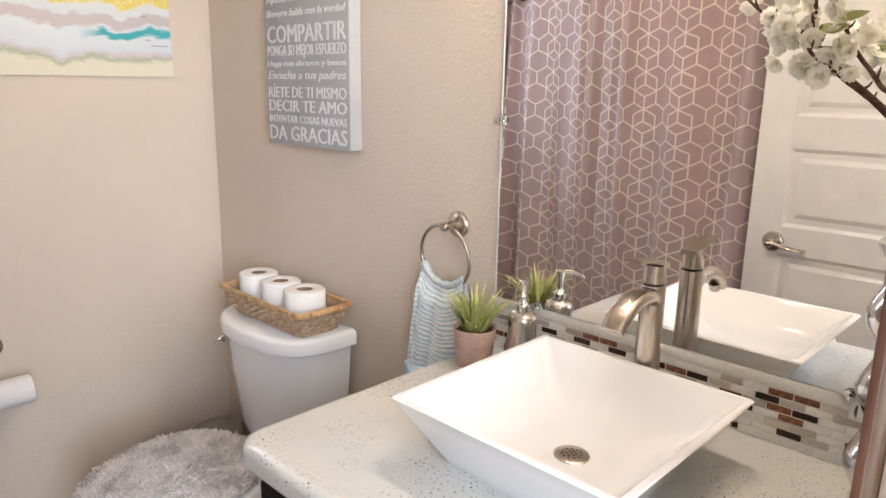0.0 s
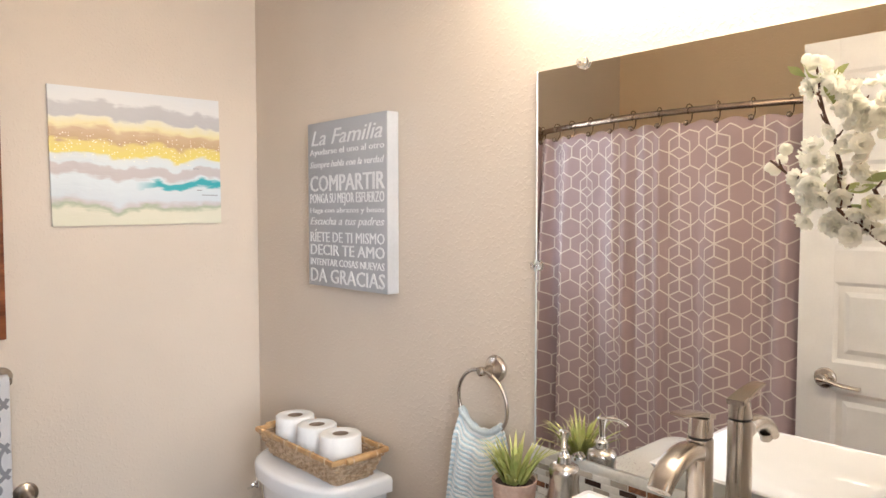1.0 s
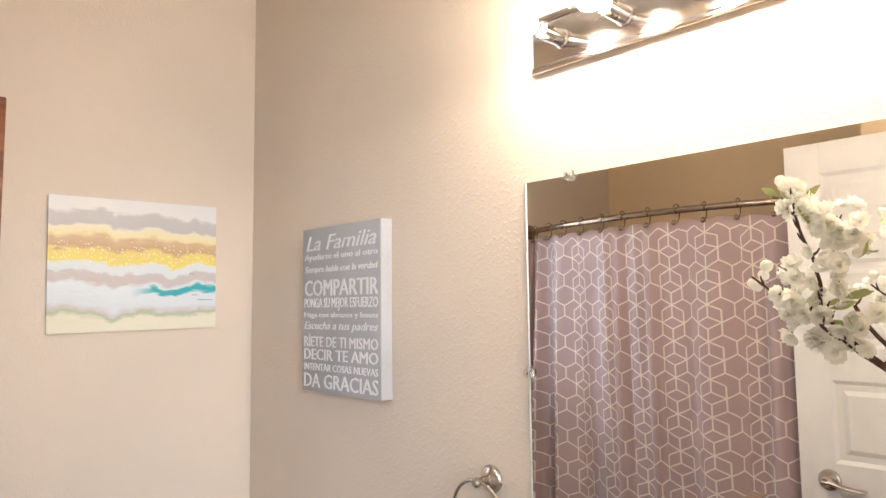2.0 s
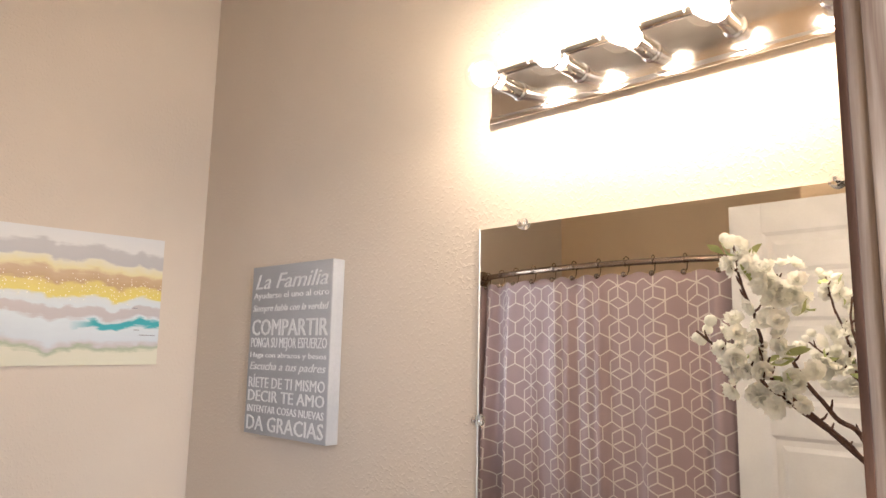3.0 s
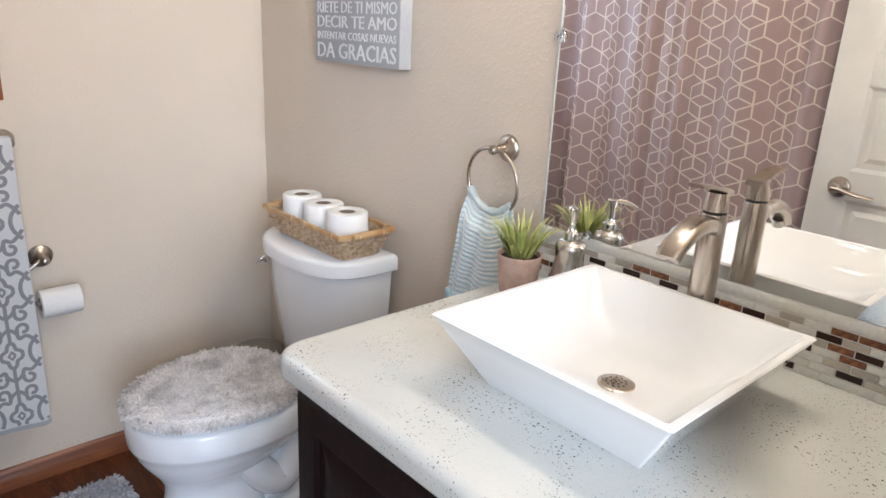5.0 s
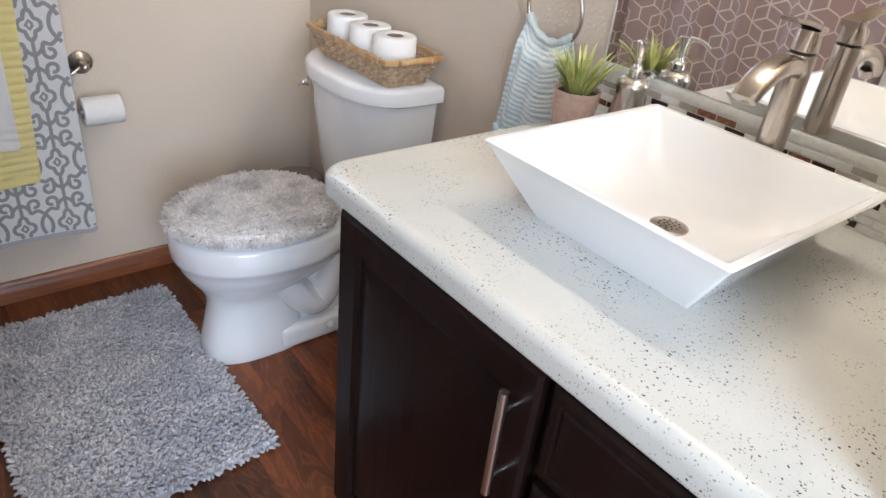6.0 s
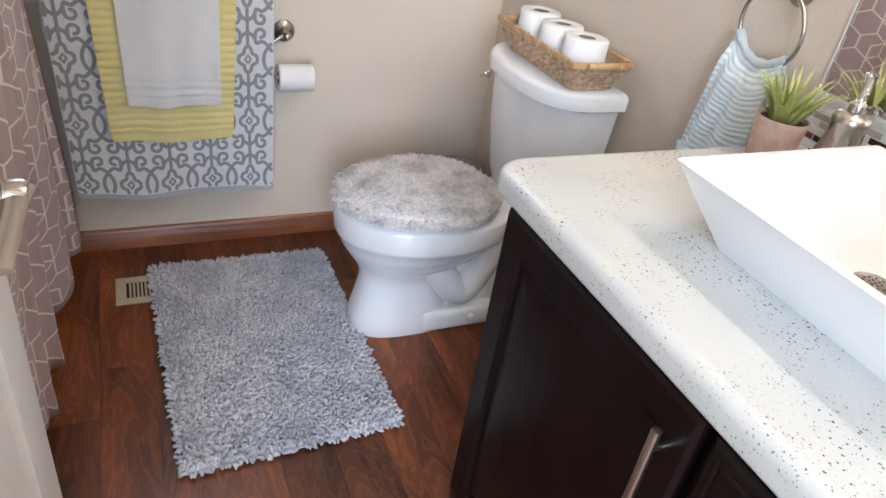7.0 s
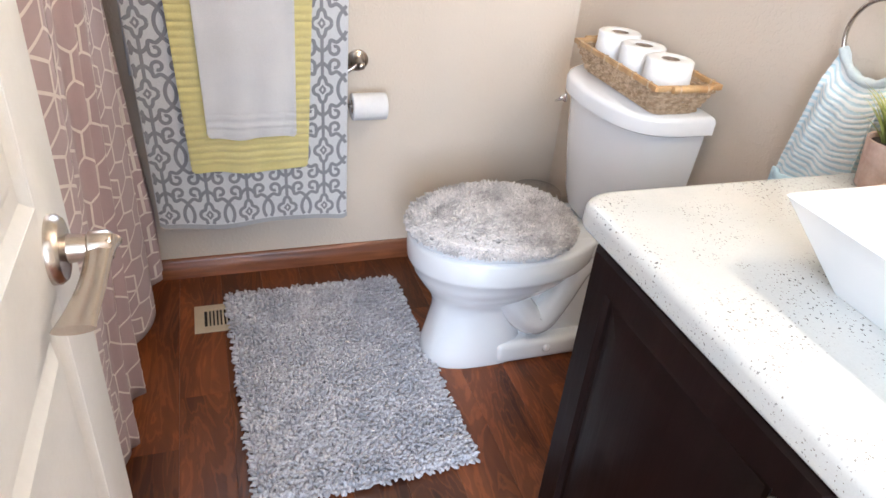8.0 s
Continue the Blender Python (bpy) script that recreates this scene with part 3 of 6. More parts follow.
# ---- mirror and backsplash ----
MY0, MY1, MZ0, MZ1 = -2.02, -1.211, 0.973, 1.745
mir = thing("wall_mirror", "large frameless wall mirror held by clear plastic clips", "mirror", (0, -1.6, 1.37))
part("glass", abox(-0.006, -0.001, MY0, MY1, MZ0, MZ1, 0.0012, 1), MIRROR, mir, smooth=False)
# bevel glint on the mirror's left edge, painted as a pale strip
part("edge", abox(-0.0072, -0.0008, MY1 + 0.0002, MY1 + 0.0042, MZ0, MZ1, 0.001, 1), mat("glass_edge_glint", (0.74, 0.76, 0.74), 0.25, coat=0.5), mir, "glass edge strip, its bright glint put into a pale colour")
CLIP = glass("clip_plastic", (0.95, 0.95, 0.95), 0.05)
for y, z in ((-1.323, MZ1), (-1.889, MZ1), (MY1, 1.348), (-1.32, MZ0), (-1.897, MZ0)):
    c = part("clip", lathe(bmesh.new(), [(0.012, 0), (0.012, 0.007), (0.009, 0.010), (0.003, 0.0105)], (-0.0065, y, z), (-1, 0, 0), 16), CLIP, mir, "clear plastic mirror clip")
    part("screw", lathe(bmesh.new(), [(0.0035, 0), (0.0035, 0.002), (0.001, 0.003)], (-0.017, y, z), (-1, 0, 0), 10), CHROME, c)

# ---- vanity light ----
BAR_Z0, BAR_Z1, BAR_Y0, BAR_Y1 = 1.968, 2.082, -1.985, -1.242
vl = thing("vanity_light", "chrome bar vanity light with five lit clear globe bulbs", "wall lamp", (0, -1.61, 2.04))
PLATE = mat("light_plate", (0.80, 0.75, 0.69), 0.13, 1.0, grain=0.03, grain_scale=40, second=(0.72, 0.66, 0.60), mix_scale=20)
part("plate", abox(-0.013, -0.001, BAR_Y0, BAR_Y1, BAR_Z0, BAR_Z1, 0.003), PLATE, vl)
part("lower_trim", abox(-0.0175, -0.0135, BAR_Y0, BAR_Y1, BAR_Z0 - 0.002, BAR_Z0 + 0.013, 0.002), PLATE, vl)
part("upper_trim", abox(-0.0175, -0.0135, BAR_Y0, BAR_Y1, BAR_Z1 - 0.011, BAR_Z1 + 0.002, 0.002), PLATE, vl)
def thin_glass(name, gloss):
    """A thin clear shell: mostly see-through, with a faint sharp reflection."""
    m = bpy.data.materials.new(name)
    m.use_nodes = True
    N, L = m.node_tree.nodes, m.node_tree.links
    clear, shine, both = N.new("ShaderNodeBsdfTransparent"), N.new("ShaderNodeBsdfGlossy"), N.new("ShaderNodeMixShader")
    shine.inputs["Roughness"].default_value = 0.04
    both.inputs[0].default_value = gloss
    L.new(clear.outputs[0], both.inputs[1])
    L.new(shine.outputs[0], both.inputs[2])
    L.new(both.outputs[0], N["Material Output"].inputs[0])
    return m


GLOBE = thin_glass("clear_globe", 0.14)
BULBMAT = glow("lit_bulb", (1.0, 0.845, 0.65), BULB)
for i in range(5):
    y = -1.317 - 0.1465 * i
    so = part("socket", lathe(bmesh.new(), [(0.020, 0), (0.020, 0.004), (0.0165, 0.006), (0.0165, 0.062), (0.0185, 0.064), (0.0185, 0.072)], (-0.0135, y, 2.024), (-1, 0, 0), 24), CHROME, vl, "polished chrome lamp socket")
    prof = [(0.013, 0.0), (0.014, 0.008)]
    for k in range(13):
        a = radians(-62 + 152 * k / 12)
        prof.append((0.0395 * math.cos(a) + 0.0001, 0.043 + 0.0395 * math.sin(a)))
    part("globe", lathe(bmesh.new(), prof, (-0.084, y, 2.024), (-1, 0, 0), 24), GLOBE, so, "clear glass globe bulb, lit")
    core = []
    for k in range(11):
        a = radians(-88 + 176 * k / 10)
        core.append((0.0205 * math.cos(a) + 0.0001, 0.040 + 0.026 * math.sin(a)))
    part("glowing_core", lathe(bmesh.new(), core, (-0.084, y, 2.024), (-1, 0, 0), 18), BULBMAT, so, "glowing lamp core")

# ---- toilet ----
TY = -0.522


def ell(cx, cy, fx, bx, hy, z, n=40, p=2.0):
    """Egg: fx towards the room (minus x), bx towards the wall."""
    out = []
    for k in range(n):
        a = 2 * math.pi * k / n
        c, s = math.cos(a), math.sin(a)
        ex = (abs(c) ** (2 / p)) * (1 if c > 0 else -1)
        ey = (abs(s) ** (2 / p)) * (1 if s > 0 else -1)
        out.append(Vector((cx + (bx if ex > 0 else fx) * ex, cy + hy * ey, z)))
    return out


def toilet():
    t = thing("toilet", "white two-piece porcelain toilet with closed lid", "toilet", (-0.35, TY, 0))
    # tank: bowed front, narrowing downwards
    def tank_ring(x0, bow, hy, z, r=0.03, back=-0.022):
        """Half a rounded box with a bowed front, closed by a straight back."""
        pts = []
        for k in range(33):
            a = radians(-90 + 180 * k / 32)
            u = (abs(math.sin(a)) ** 0.42) * (1 if a > 0 else -1)
            pts.append(Vector((back - (back - x0) * math.cos(a) ** 0.42 - bow * (1 - u * u), TY + hy * u, z)))
        return pts
    bm = bmesh.new()
    loft(bm, [tank_ring(-0.135, 0.030, 0.150, 0.405), tank_ring(-0.150, 0.034, 0.165, 0.412), tank_ring(-0.160, 0.038, 0.175, 0.46), tank_ring(-0.176, 0.042, 0.194, 0.62), tank_ring(-0.182, 0.044, 0.203, 0.7275)])
    tank = part("tank", bm, PORCELAIN, t, angle=50)
    bm = bmesh.new()
    loft(bm, [tank_ring(-0.188, 0.045, 0.208, 0.728, 0.03, -0.014), tank_ring(-0.196, 0.046, 0.215, 0.733, 0.03, -0.012), tank_ring(-0.197, 0.046, 0.216, 0.764, 0.03, -0.012),
              tank_ring(-0.193, 0.046, 0.212, 0.772, 0.03, -0.014), tank_ring(-0.184, 0.045, 0.204, 0.7775, 0.03, -0.02)])
    part("tank_lid", bm, PORCELAIN, t, angle=50)
    # flush lever at the tank's side front
    bm = lathe(bmesh.new(), [(0.013, 0), (0.013, 0.004), (0.008, 0.008), (0.006, 0.016)], (-0.205, TY + 0.150, 0.700), (-1, 0.15, 0), 18)
    lv = part("flush_lever", bm, CHROME, tank, "polished chrome flush lever")
    part("lever_arm", tube(bmesh.new(), [(-0.222, TY + 0.150, 0.697), (-0.224, TY + 0.160, 0.690), (-0.222, TY + 0.172, 0.684)], [0.005, 0.003, 0.0035], 10), CHROME, lv)
    # bowl: rim, flare, neck and foot
    bm = bmesh.new()
    secs = [  # centre x, front, back, half width, z, squareness
        (-0.44, 0.170, 0.13, 0.094, 0.000, 2.7), (-0.44, 0.174, 0.13, 0.097, 0.008, 2.7), (-0.44, 0.168, 0.12, 0.093, 0.05, 2.6), (-0.44, 0.155, 0.11, 0.089, 0.11, 2.5),
        (-0.44, 0.146, 0.11, 0.084, 0.165, 2.4), (-0.44, 0.152, 0.12, 0.090, 0.20, 2.3), (-0.43, 0.182, 0.16, 0.118, 0.235, 2.2), (-0.42, 0.214, 0.20, 0.146, 0.268, 2.15), (-0.415, 0.236, 0.23, 0.163, 0.298, 2.1),
        (-0.412, 0.246, 0.25, 0.170, 0.318, 2.1), (-0.41, 0.254, 0.26, 0.178, 0.326, 2.1), (-0.41, 0.257, 0.27, 0.181, 0.336, 2.1), (-0.41, 0.258, 0.28, 0.182, 0.388, 2.1), (-0.41, 0.254, 0.278, 0.178, 0.397, 2.1), (-0.41, 0.245, 0.27, 0.168, 0.400, 2.1)]
    loft(bm, [ell(c, TY, f, b, h, z, 48, p) for c, f, b, h, z, p in secs])
    part("bowl", bm, PORCELAIN, t, angle=60)
    # deck sweeping from the bowl's rim back under the tank
    bm = bmesh.new()
    rings = []
    for x, hy, zb in ((-0.43, 0.150, 0.37), (-0.37, 0.166, 0.348), (-0.31, 0.150, 0.335), (-0.265, 0.124, 0.33), (-0.225, 0.112, 0.332), (-0.16, 0.115, 0.340), (-0.05, 0.125, 0.352), (-0.03, 0.120, 0.36)):
        zc, hz = (0.4015 + zb) / 2, (0.4015 - zb) / 2
        rings.append([Vector((x, TY + q.x, zc + q.y)) for q in rrect(0, 0, hy, hz, min(hz * 0.8, 0.022), 0, 4)])
    loft(bm, rings)
    part("tank_shelf", bm, PORCELAIN, t, angle=60)
    part("rear_column", abox(-0.36, -0.115, TY - 0.060, TY + 0.060, 0.002, 0.36, 0.02, 3), PORCELAIN, t)
    # trap way bulging at each side, with the bolt cap
    for s in (-1, 1):
        pts = smooth_path([(-0.42, TY + s * 0.062, 0.27), (-0.345, TY + s * 0.066, 0.155), (-0.29, TY + s * 0.066, 0.13), (-0.245, TY + s * 0.066, 0.20), (-0.20, TY + s * 0.066, 0.30), (-0.15, TY + s * 0.06, 0.335), (-0.115, TY + s * 0.055, 0.28)], 6)
        part("trapway", tube(bmesh.new(), pts, [0.050 - 0.006 * math.sin(math.pi * k / (len(pts) - 1)) for k in range(len(pts))], 14), PORCELAIN, t)
        part("foot_flange", abox(-0.42, -0.135, TY + s * 0.03, TY + s * 0.100, 0.0005, 0.072, 0.02, 3), PORCELAIN, t)
        part("bolt_cap", lathe(bmesh.new(), [(0.013, 0), (0.012, 0.008), (0.006, 0.013)], (-0.265, TY + s * 0.096, 0.040), (0, s, 0.25), 16), PORCELAIN, t)
    bm = bmesh.new()
    loft(bm, [ell(-0.41, TY, 0.252, 0.175, 0.180, 0.402), ell(-0.41, TY, 0.255, 0.178, 0.183, 0.408), ell(-0.41, TY, 0.255, 0.178, 0.183, 0.416), ell(-0.41, TY, 0.250, 0.172, 0.178, 0.420)])
    part("seat", bm, PORCELAIN, t)
    bm = bmesh.new()
    loft(bm, [ell(-0.41, TY, 0.250, 0.172, 0.178, 0.4205), ell(-0.41, TY, 0.252, 0.174, 0.180, 0.426), ell(-0.41, TY, 0.235, 0.16, 0.165, 0.436)])
    part("lid", bm, PORCELAIN, t)


toilet()


def tufts(spots, height, radius, seed, lean=0.5, curl=0.4, sides=3):
    """Short bent strands at (point, normal) spots, as one mesh from plain lists."""
    rnd = random.Random(seed)
    verts, faces = [], []
    for p, n in spots:
        h = height * rnd.uniform(0.75, 1.2)
        r = radius * rnd.uniform(0.8, 1.2)
        d = (n + Vector((rnd.uniform(-lean, lean), rnd.uniform(-lean, lean), rnd.uniform(-0.1, 0.1)))).normalized()
        d2 = (d + Vector((rnd.uniform(-curl, curl), rnd.uniform(-curl, curl), rnd.uniform(-curl, 0)))).normalized()
        u = d.orthogonal().normalized()
        w = d.cross(u)
        b = len(verts)
        a0 = rnd.uniform(0, 6.28)
        for base, rr in ((p, r * 0.9), (p + d * h * 0.6, r), (p + d * h * 0.6 + d2 * h * 0.4, r * 0.78)):
            for k in range(sides):
                a = a0 + 2 * math.pi * k / sides
                verts.append(base + (u * math.cos(a) + w * math.sin(a)) * rr)
        for lv in (0, 1):
            for k in range(sides):
                k2 = (k + 1) % sides
                faces.append((b + lv * sides + k, b + lv * sides + k2, b + (lv + 1) * sides + k2, b + (lv + 1) * sides + k))
        faces.append(tuple(b + 2 * sides + k for k in range(sides)))
    return verts, faces


def mesh_part(name, verts, faces, material, parent, label="", kind=""):
    at = ORIGIN[parent.name]
    me = bpy.data.meshes.new(name)
    me.from_pydata([v - at for v in verts], [], faces)
    me.materials.append(material)
    me.polygons.foreach_set("use_smooth", [True] * len(me.polygons))
    ob = new(name, me)
    ob.parent = parent
    ORIGIN[ob.name] = at
    return tagged(ob, label, kind=kind)


def lid_cover():
    c = thing("lid_cover", "fluffy light grey plush toilet lid cover", "lid cover", (-0.435, TY, 0.43))
    bm = bmesh.new()
    loft(bm, [ell(-0.407, TY, 0.256, 0.176, 0.184, 0.418, 48), ell(-0.407, TY, 0.258, 0.178, 0.186, 0.432, 48), ell(-0.407, TY, 0.25, 0.17, 0.178, 0.444, 48), ell(-0.407, TY, 0.16, 0.1, 0.11, 0.449, 48)])
    part("backing", bm, PLUSH, c)
    rnd = random.Random(4)
    spots = []
    while len(spots) < 15000:
        a, r = rnd.uniform(0, 6.2832), math.sqrt(rnd.random())
        x = -0.407 + (0.172 if math.cos(a) > 0 else 0.248) * math.cos(a) * r
        y = TY + 0.177 * math.sin(a) * r
        z = 0.447 - 0.018 * r ** 6
        n = Vector((math.cos(a) * r ** 5 * 1.3, math.sin(a) * r ** 5 * 1.3, 1)).normalized()
        spots.append((Vector((x, y, z)), n))
    for k in range(3800):
        a = rnd.uniform(0, 6.2832)
        spots.append((Vector((-0.407 + (0.172 if math.cos(a) > 0 else 0.248) * math.cos(a), TY + 0.177 * math.sin(a), rnd.uniform(0.418, 0.434))), Vector((math.cos(a), math.sin(a), 0.3)).normalized()))
    v, f = tufts(spots, 0.023, 0.0026, 5, 1.25, 1.0)
    mesh_part("pile", v, f, PLUSH, c, "soft uneven plush pile", "stuff")


lid_cover()

# ---- rug ----
def rug():
    r = thing("bath_rug", "rectangular grey chenille shag bath rug on the floor", "rug", (-0.85, -0.53, 0))
    ca, cb, cc, cd = Vector((-1.121, -0.149, 0)), Vector((-0.606, -0.149, 0)), Vector((-0.594, -0.933, 0)), Vector((-1.097, -0.950, 0))
    def P(u, v):
        e = 0.004 * noise.noise(Vector((u * 9, v * 9, 0)))
        return (ca * (1 - u) + cb * u) * (1 - v) + (cd * (1 - u) + cc * u) * v + Vector((e, e, 0))
    bm = bmesh.new()
    n = 12
    loft(bm, [[P(u, v) + Vector((0, 0, z)) for u, v in [(k / n, 0) for k in range(n)] + [(1, k / n) for k in range(n)] + [(1 - k / n, 1) for k in range(n)] + [(0, 1 - k / n) for k in range(n)]] for z in (0.001, 0.008)])
    part("backing", bm, RUG, r)
    rnd = random.Random(9)
    spots = []
    nu, nv = 66, 100
    for i in range(nu + 1):
        for j in range(nv + 1):
            u, v = (i + rnd.uniform(-0.4, 0.4)) / nu, (j + rnd.uniform(-0.4, 0.4)) / nv
            nrm = Vector((0, 0, 1))
            if i in (0, nu) or j in (0, nv):
                nrm = Vector(((-1 if i == 0 else 1 if i == nu else 0), (1 if j == 0 else -1 if j == nv else 0), 0.5)).normalized()
            spots.append((P(u, v) + Vector((0, 0, 0.006)), nrm))
    v, f = tufts(spots, 0.0165, 0.0044, 10, 0.42, 0.65, 6)
    mesh_part("pile", v, f, RUG, r, "chenille loops", "stuff")


rug()

# ---- shower curtain ----
RODZ = 1.842


def rod_x(y):
    """Curved rod: bows out from the tub towards the room between its two wall ends."""
    u = (y - WING) / (0 - WING)
    return -1.475 + 0.17 * math.sin(math.pi * min(max(u, 0), 1)) ** 0.8


def curtain():
    c = thing("shower_curtain", "mauve shower curtain with a pale geometric cube print, hanging in folds", "curtain", (-1.4, -0.7, 0))
    TOP, BOT = 1.804, 0.045
    YA, YB = -0.006, -1.36
    LEN = 1.43
    rnd = random.Random(3)
    # fold phases: uneven widths
    def fold(u, v):
        ph = 2 * math.pi * (8.0 * u + 0.55 * math.sin(5.1 * u + 0.6) + 0.25 * math.sin(13 * u))
        amp = (0.021 + 0.015 * v) * (0.75 + 0.45 * math.sin(7 * u + 1.0))
        return amp * math.sin(ph) + 0.006 * math.sin(2.3 * ph + 4 * v)
    def P(u, v):
        """u along the cloth, v down."""
        y = YA + (YB - YA) * (u + 0.011 * math.sin(2 * math.pi * 8 * u + 1.2) * (0.3 + v))
        w = min(1, max(v, 0) * 1.15) ** 1.3
        x = (rod_x(y) + 0.008) * (1 - w) + (-1.352 - 0.02 * u) * w + fold(u, v) * (0.6 + 0.4 * min(1, v * 4))
        z = TOP + (BOT - TOP) * v - 0.013 * max(1 - v, 0) ** 8 * (0.5 - 0.5 * math.cos(2 * math.pi * 12 * u)) + 0.012 * v * math.sin(9 * u)
        return Vector((x, y, z))
    nu, nv = 260, 40
    verts = [P(i / nu, j / nv) for j in range(nv + 1) for i in range(nu + 1)]
    faces = [(j * (nu + 1) + i, j * (nu + 1) + i + 1, (j + 1) * (nu + 1) + i + 1, (j + 1) * (nu + 1) + i) for j in range(nv) for i in range(nu)]
    cloth = mesh_part("cloth", verts, faces, FABRIC, c)
    sol = cloth.modifiers.new("thickness", "SOLIDIFY")
    sol.thickness, sol.offset = 0.0012, 0
    # print: hexagons, two of three cut into a cube, as ribbons lying on the cloth
    a = 0.0452
    H = TOP - BOT
    rv, rf = [], []
    def N(u, v):
        e = 1e-3
        return (P(u + e, v) - P(u - e, v)).cross(P(u, v + e) - P(u, v - e)).normalized()
    def ribbon(p, q, w=0.0025):
        d = Vector((q[0] - p[0], q[1] - p[1]))
        s = Vector((-d.y, d.x)).normalized() * w
        n = 5
        base = len(rv)
        for k in range(n + 1):
            x, y = p[0] + d.x * k / n, p[1] + d.y * k / n
            u, v = x / LEN, y / H
            if not (0 <= u <= 1 and 0 <= v <= 1):
                return
            nn = N(u, v)
            if nn.x < 0:
                nn = -nn
            for sg in (-1, 1):
                uu, vv = min(max((x + s.x * sg) / LEN, 0), 1), min(max((y + s.y * sg) / H, 0), 1)
                rv.append(P(uu, vv) + nn * 0.0016)
        for k in range(n):
            rf.append((base + 2 * k, base + 2 * k + 1, base + 2 * k + 3, base + 2 * k + 2))
    done = set()
    def edge(p, q):
        key = tuple(sorted(((round(p[0], 3), round(p[1], 3)), (round(q[0], 3), round(q[1], 3)))))
        if key not in done:
            done.add(key)
            ribbon(p, q)
    dx, dy = a * math.sqrt(3), a * 1.5
    for j in range(int(H / dy) + 2):
        for i in range(int(LEN / dx) + 2):
            cx, cy = i * dx + (j % 2) * dx / 2, j * dy
            corner = [(cx + a * math.cos(radians(60 * k + 30)), cy + a * math.sin(radians(60 * k + 30))) for k in range(6)]
            for k in range(6):
                edge(corner[k], corner[(k + 1) % 6])
            if j % 2 == 0:
                spokes = (1, 3, 5) if i % 2 else ()
            else:
                spokes = (1, 3) if i % 2 else (1, 5)
            for k in spokes:
                edge((cx, cy), corner[k])
    mesh_part("print", rv, rf, PRINT, c, "pale printed cube lines")
    return P


CURT = curtain()
rod = thing("curtain_rod", "curved bronze-toned metal shower curtain rod", "curtain rod", (-1.4, -0.7, RODZ))
part("rod", tube(bmesh.new(), [(rod_x(y), y, RODZ) for y in [-0.012 + (WING + 0.024) * k / 40 for k in range(41)]], 0.0125, 14), RODMETAL, rod)
for y, s in ((-0.001, -1), (WING + 0.001, 1)):
    part("flange", lathe(bmesh.new(), [(0.036, 0), (0.036, 0.004), (0.026, 0.012), (0.017, 0.026), (0.0155, 0.05)], (rod_x(y), y, RODZ), (0.25, s, 0), 24), RODMETAL, rod)
ring0 = None
for k in range(12):
    u = (k + 0.5) / 12
    p = CURT(u, 0.006)
    x, y = rod_x(p.y), p.y
    if ring0 is None:
        ring0 = thing("curtain_ring", "metal shower curtain hook on the rod", "curtain hook", (x, y, RODZ), "curtain rings")
        pts = []
        for q in range(15):
            a = radians(-70 + 250 * q / 14)
            pts.append((x + 0.019 * math.cos(a), y, RODZ + 0.004 + 0.019 * math.sin(a)))
        pts += [(x - 0.015, y, RODZ - 0.03), (x + 0.004, y, RODZ - 0.055), (x + 0.016, y, RODZ - 0.045)]
        part("hook", tube(bmesh.new(), pts, 0.0022, 8), RODMETAL, ring0)
        part("bead", lathe(bmesh.new(), [(0.001, -0.011), (0.0085, -0.006), (0.011, 0.0), (0.0085, 0.006), (0.001, 0.011)], (x + 0.02, y, RODZ - 0.048), (1, 0, 0), 14), RODMETAL, ring0)
    else:
        copy_thing(ring0, Matrix.Translation((x, y, RODZ)) @ pose(0, 0, 0, 0, 0, random.uniform(-14, 14)))

# bathtub behind the curtain
tub = thing("bathtub", "white alcove bathtub behind the shower curtain", "bathtub", (-1.8, -0.73, 0))
bm = bmesh.new()
tx0, tx1, ty0, ty1 = TUBX + 0.004, -1.47, WING + 0.004, -0.004
cx, cy, hx, hy = (tx0 + tx1) / 2, (ty0 + ty1) / 2, (tx1 - tx0) / 2, (ty1 - ty0) / 2
loft(bm, [rrect(cx, cy, hx, hy, 0.004, 0.001), rrect(cx, cy, hx, hy, 0.004, 0.41), rrect(cx, cy, hx - 0.008, hy - 0.008, 0.01, 0.42), rrect(cx, cy, hx - 0.06, hy - 0.06, 0.08, 0.42), rrect(cx, cy, hx - 0.075, hy - 0.08, 0.09, 0.40),
          rrect(cx, cy, hx - 0.13, hy - 0.16, 0.1, 0.12), rrect(cx, cy, hx - 0.2, hy - 0.24, 0.1, 0.09)])
part("basin", bm, PORCELAIN, tub)

